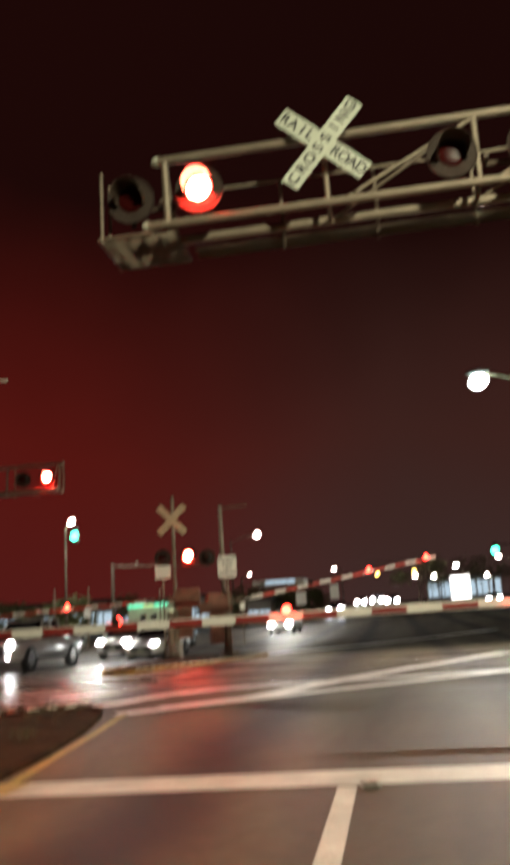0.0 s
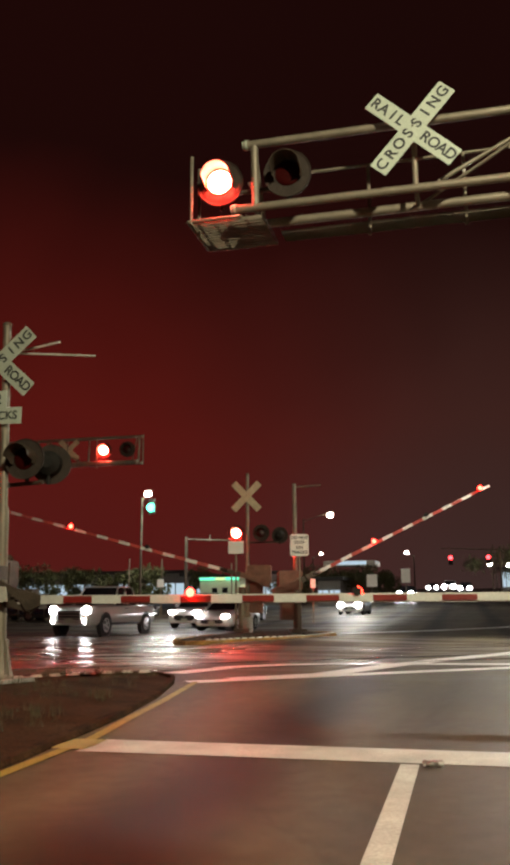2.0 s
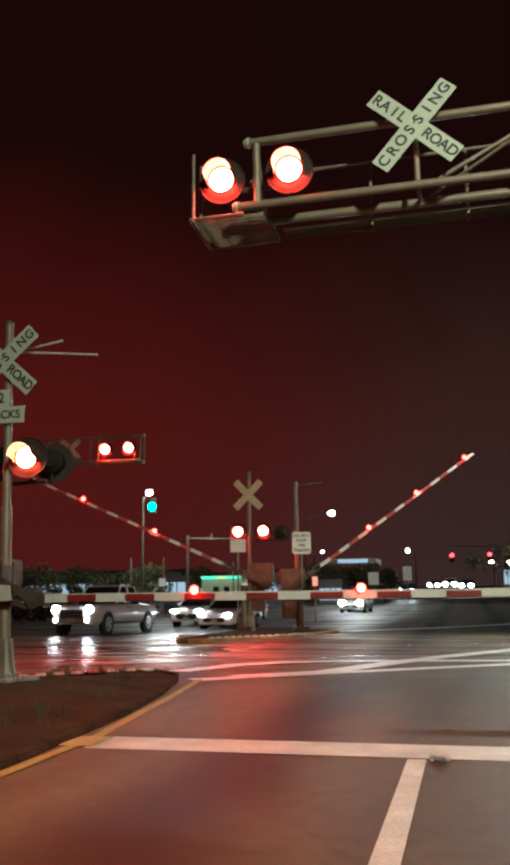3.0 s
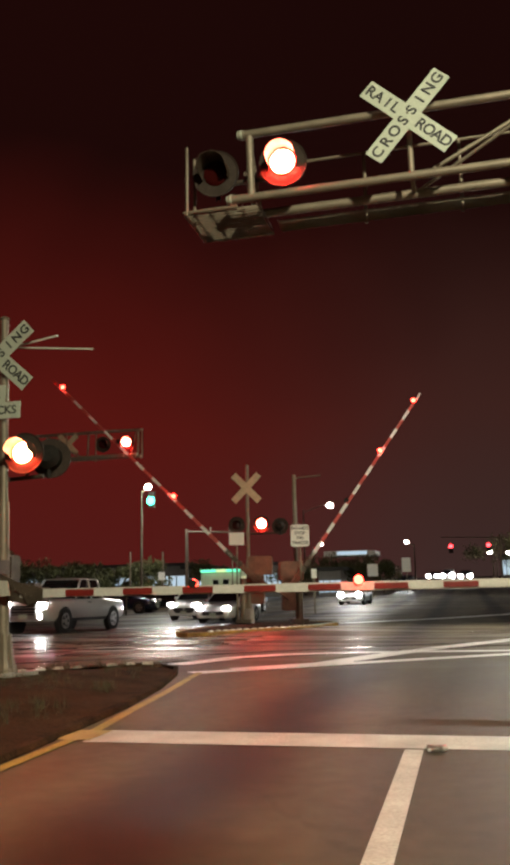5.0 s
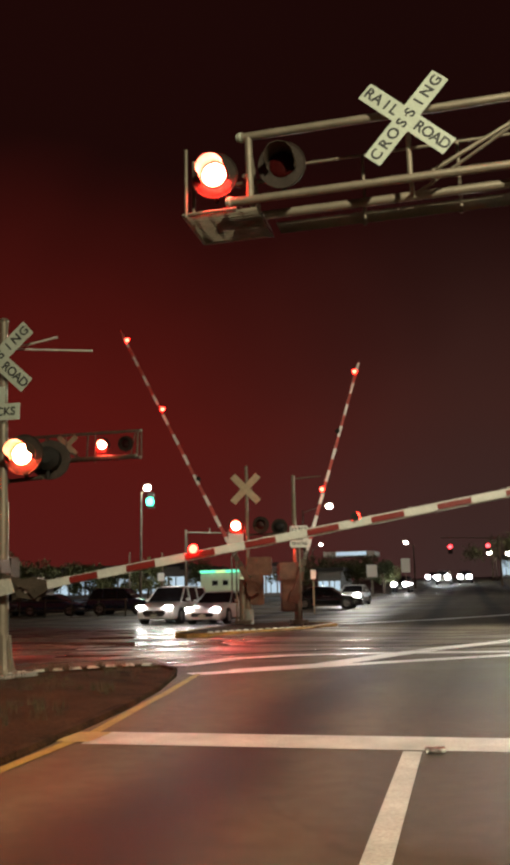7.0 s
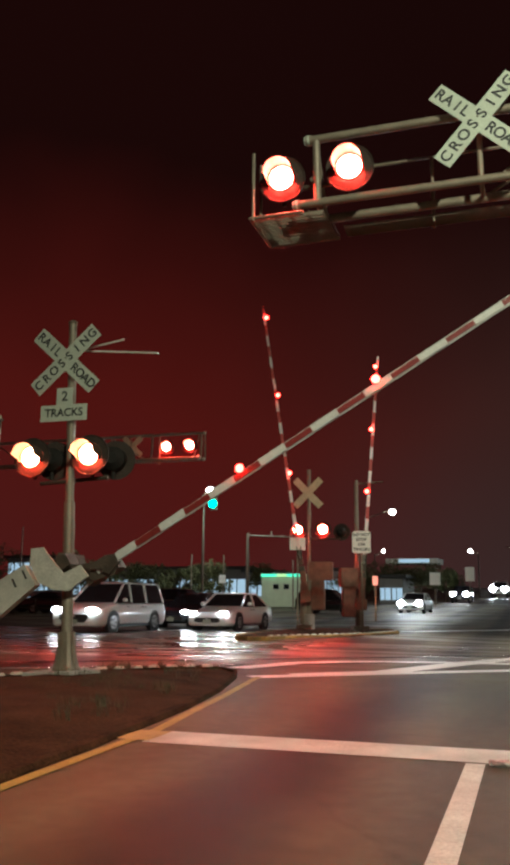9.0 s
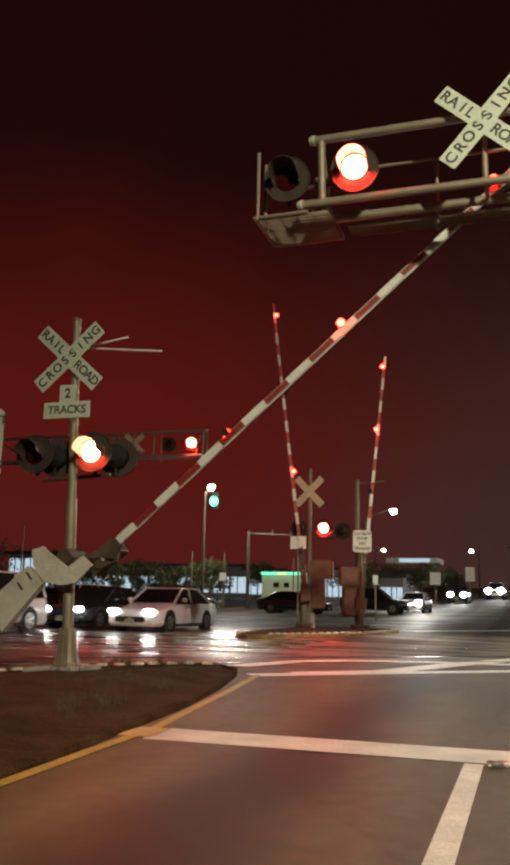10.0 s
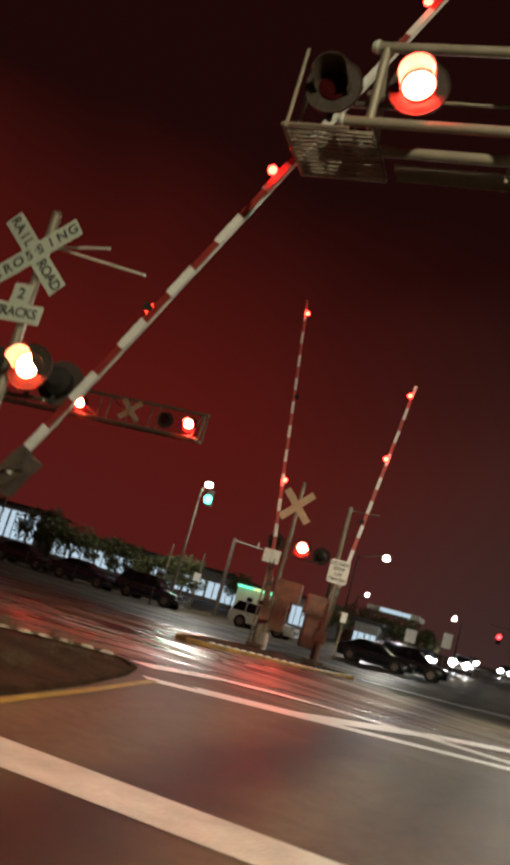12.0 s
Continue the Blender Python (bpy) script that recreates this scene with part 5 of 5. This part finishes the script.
# ---- trees and grass ----
def tree(x, y, h, spread, seed, label, low=0.3):
    rnd = random.Random(seed)
    t = thing("tree", pose(x, y, rise(y)), label, "tree", "trees behind the lot")

    def trunk(bm):
        pipe(bm, (0, 0, 0), (0.1, 0, h * 0.45), 0.16, 8, 0.10)
        for k in range(5):
            a = rnd.uniform(0, 6.28)
            pipe(bm, (0.1, 0, h * 0.40), (0.1 + spread * 0.6 * math.cos(a), spread * 0.6 * math.sin(a), h * rnd.uniform(0.6, 0.85)), 0.07, 6, 0.03)
    made("trunk", trunk, BARK, t)
    verts, faces = [], []
    clumps = [(rnd.uniform(-1, 1) * spread, rnd.uniform(-1, 1) * spread * 0.7, h * rnd.uniform(low + 0.15, 0.92), rnd.uniform(0.25, 0.5) * spread) for _ in range(16)]
    for cx, cy, cz, r in clumps:
        for _ in range(110):
            d = Vector((rnd.gauss(0, 1), rnd.gauss(0, 1), rnd.gauss(0, 0.8))).normalized() * r * rnd.uniform(0.55, 1.05)
            p = Vector((cx, cy, cz)) + d
            q = Euler((rnd.uniform(0, 6), rnd.uniform(0, 6), rnd.uniform(0, 6))).to_matrix()
            w = rnd.uniform(0.08, 0.17)
            i = len(verts)
            verts += [tuple(p + q @ Vector(v)) for v in ((-w, 0, 0), (0, -w * 0.6, w * 0.2), (w * 1.3, 0, 0), (0, w * 0.6, w * 0.2))]
            faces.append((i, i + 1, i + 2, i + 3))
    me = bpy.data.meshes.new("crown")
    me.from_pydata(verts, [], faces)
    me.materials.append(LEAF)
    ob = new("crown", me)
    ob.parent = t
    return t


for k, (x, y, h, r, text) in enumerate(((-30.6, 64, 3.2, 1.5, "small rounded tree with sparse green leaves"), (-28.6, 65, 3.9, 1.6, "bushy tree catching light from the lamp post"), (-34.5, 66, 3.6, 2.0, "dark leafy tree beside the lot"),
                                        (-37.6, 62, 4.0, 2.0, "dark leafy tree beside the lot"), (-41.4, 63, 4.8, 1.9, "tall dark leafy tree"), (-50.5, 64, 5.2, 2.8, "large dark leafy tree"), (-54, 66, 5.8, 3.0, "large dark leafy tree"),
                                        (-21.5, 84, 3.4, 1.8, "low dark tree behind the road"), (-18.5, 89, 4.2, 2.2, "dark tree below the filling station roof"), (-15.6, 90, 4.0, 2.0, "dark tree beside the road"), (-13.5, 94, 3.2, 1.8, "dark shrub beside the road"),
                                        (-3.0, 140, 6.5, 3.5, "dark tree far behind the road"), (2.5, 150, 7, 4, "dark tree far behind the road"), (9, 150, 7, 4, "dark tree far behind the road"), (-30, 84, 4.0, 2.0, "dark tree behind the small building"), (-66, 70, 6, 3.2, "large dark leafy tree"), (-60, 68, 6, 3.2, "large dark leafy tree"))):
    tree(x, y, h, r, 40 + k, text)


def blades_of_grass():
    rnd = random.Random(8)
    verts, faces = [], []
    tufts = 0
    while tufts < 300:
        x, y = rnd.uniform(-7.4, -2.7), rnd.uniform(2.2, 12.2)
        right = -2.62 - 0.23 * max(0, y - 4.5) - 0.25
        left = -7.5 + 0.32 * max(0, y - 8)
        if not left < x < right or noise.noise((x * 0.9, y * 0.9, 2)) < 0.02:
            continue
        tufts += 1
        n = rnd.randint(7, 16)
        for _ in range(n):
            a, hh, lean = rnd.uniform(0, 6.28), rnd.uniform(0.03, 0.11), rnd.uniform(0.01, 0.06)
            px, py = x + rnd.gauss(0, 0.04), y + rnd.gauss(0, 0.04)
            i = len(verts)
            verts += [(px - 0.004 * math.sin(a), py + 0.004 * math.cos(a), 0.06), (px + 0.004 * math.sin(a), py - 0.004 * math.cos(a), 0.06), (px + lean * math.cos(a), py + lean * math.sin(a), 0.10 + hh)]
            faces.append((i, i + 1, i + 2))
    me = bpy.data.meshes.new("dry_grass")
    me.from_pydata(verts, [], faces)
    me.materials.append(mat("dry_grass_blades", (0.070, 0.055, 0.025), 0.8, 0, 0.4, 3.0, 0.0, 20))
    tagged(new("dry_grass", me), "sparse dry grass on the median", "grass", "", "stuff")


blades_of_grass()


def crumpled_can():
    rnd = random.Random(3)
    bm = bmesh.new()
    bmesh.ops.create_cone(bm, cap_ends=True, segments=14, radius1=0.034, radius2=0.034, depth=0.125, matrix=pose(0, 0, 0, 0, 90, 0))
    bmesh.ops.subdivide_edges(bm, edges=[e for e in bm.edges if e.calc_length() > 0.06], cuts=4)
    for v in bm.verts:
        v.co.z *= 0.55
        v.co += Vector((rnd.uniform(-1, 1), rnd.uniform(-1, 1), rnd.uniform(-1, 1))) * 0.006
    ob = new("crumpled_can", mesh_of("crumpled_can", bm, RIM))
    ob.matrix_basis = pose(-0.03, 5.62, 0.026, 0, 0, 12)
    tagged(ob, "crumpled shiny can lying beside the stop line", "litter")


crumpled_can()


# ---- what moves ----
def motions():
    walk(near_arm, [(t, pose(0, 0, 0, 0, -a, 0)) for t, a in ((0, 0), (5.9, 0), (6.2, 0.8), (6.5, 3.6), (7.2, 11), (8.3, 22.9), (8.5, 25.2), (9.5, 36.0), (10.5, 46.7), (11.5, 57.0), (12.0, 61.8))])
    walk(right_arm, [(t, pose(0, 0, 0, 0, -a, 0)) for t, a in ((0, 9), (0.5, 13), (1.5, 21.5), (2.5, 30.2), (5.5, 58.7), (6.5, 67.9), (8.5, 83.3), (9.5, 85.8), (10.0, 83.9), (10.5, 84.1), (12, 83.2))])
    walk(left_arm, [(t, pose(0, 0, 0, 0, a, 0)) for t, a in ((0, -2), (0.5, 2.2), (1.5, 11), (2.5, 19.6), (5.5, 49.7), (6.5, 58.3), (7.5, 68.8), (8.5, 77.6), (9.5, 83.2), (10.5, 82.7), (12, 82.3))])
    for ob, side, off, on in FLASHERS:
        if not isinstance(on, Matrix):
            off, on = pose(0, off, 0), pose(0, on, 0)
        spans = {"L": L_ON, "R": R_ON, "M": M_ON}[side]
        rows = [(0, on if spans[0][0] <= 0 else off)]
        for a, b in spans:
            if a > 0:
                rows += [(a - 0.034, off), (a, on)]
            if b < 12:
                rows += [(b, on), (b + 0.034, off)]
        rows = [r for r in rows if r[0] < 11.97]
        rows.append((12.0, off if side == "L" else on))
        walk(ob, rows)
    for red, amber in SIGNALS:
        walk(red, [(0, pose(0, 0.12, 0)), (0.6, pose(0, 0.12, 0)), (0.634, pose(0, -0.09, 0)), (12, pose(0, -0.09, 0))])
        walk(amber, [(0, pose(0, -0.09, -0.3)), (0.6, pose(0, -0.09, -0.3)), (0.634, pose(0, 0.12, -0.3)), (12, pose(0, 0.12, -0.3))])

    def drive(ob, x, axle, rows):
        walk(ob, [(t, pose(x, y + axle, rise(y + axle))) for t, y in rows])
    drive(pickup, -15.5, 1.84, ((0, 29.7), (3.2, 29.7), (4.0, 28.8), (4.8, 27.0), (5.0, 26.45), (5.5, 24.85), (6.0, 23.0), (6.5, 20.2), (7.2, 15.0), (8.3, 4.0), (12, -40)))
    drive(minivan, -15.95, 1.53, ((0, 42.4), (3, 42.4), (5, 42.1), (6, 41.1), (6.5, 40.3), (7.2, 37.4), (8.3, 31.0), (9, 26.3), (9.5, 22.4), (10, 18.3), (11, 9.0), (12, -1.5)))
    drive(sedan, -12.9, 1.42, ((0, 38.1), (3, 38.1), (5, 38.0), (6.5, 37.2), (8.3, 33.8), (9, 30.7), (9.5, 28.0), (10, 24.75), (10.5, 20.9), (11, 17.2), (11.5, 13.2), (12, 9.0)))
    drive(follower, -15.9, 1.42, ((0, 49.8), (5, 49.6), (6.5, 47.8), (8.3, 38.6), (9, 33.6), (9.5, 29.6), (10, 25.4), (10.5, 21.0), (11, 16.4), (12, 6.0)))
    drive(waiting_car, -11.2, 1.42, ((0, 63.0), (6, 62.5), (9, 62.0), (12, 61.0)))
    drive(far_car, -11.6, 1.36, ((0, 99), (5, 97), (6.5, 95), (9.5, 90), (12, 84)))
    drive(far_truck, -9.3, 1.84, ((0, 134), (5, 130), (6.5, 125), (9.5, 106), (12, 95)))

    def cross(ob, y, rows):
        walk(ob, [(t, pose(x, y, rise(y), 0, 0, 90)) for t, x in rows])
    cross(cross_a, 57, ((0, -52), (6.5, -15.2), (6.8, -13.4), (7.4, -7.0), (8.3, 10), (12, 80)))
    cross(cross_b, 55.6, ((0, -73), (9.5, -20.9), (10.5, -15.4), (11.5, -11.6), (12, -10.2)))
    cross(cross_c, 58.7, ((0, -51), (6.5, -24.6), (8.5, -17.8), (9.5, -14.9), (10.5, -11.4), (11.5, -9.2), (12, -8.4)))
    cross(cross_d, 57, ((0, -114), (11.5, -22.3), (12, -18.3)))


motions()
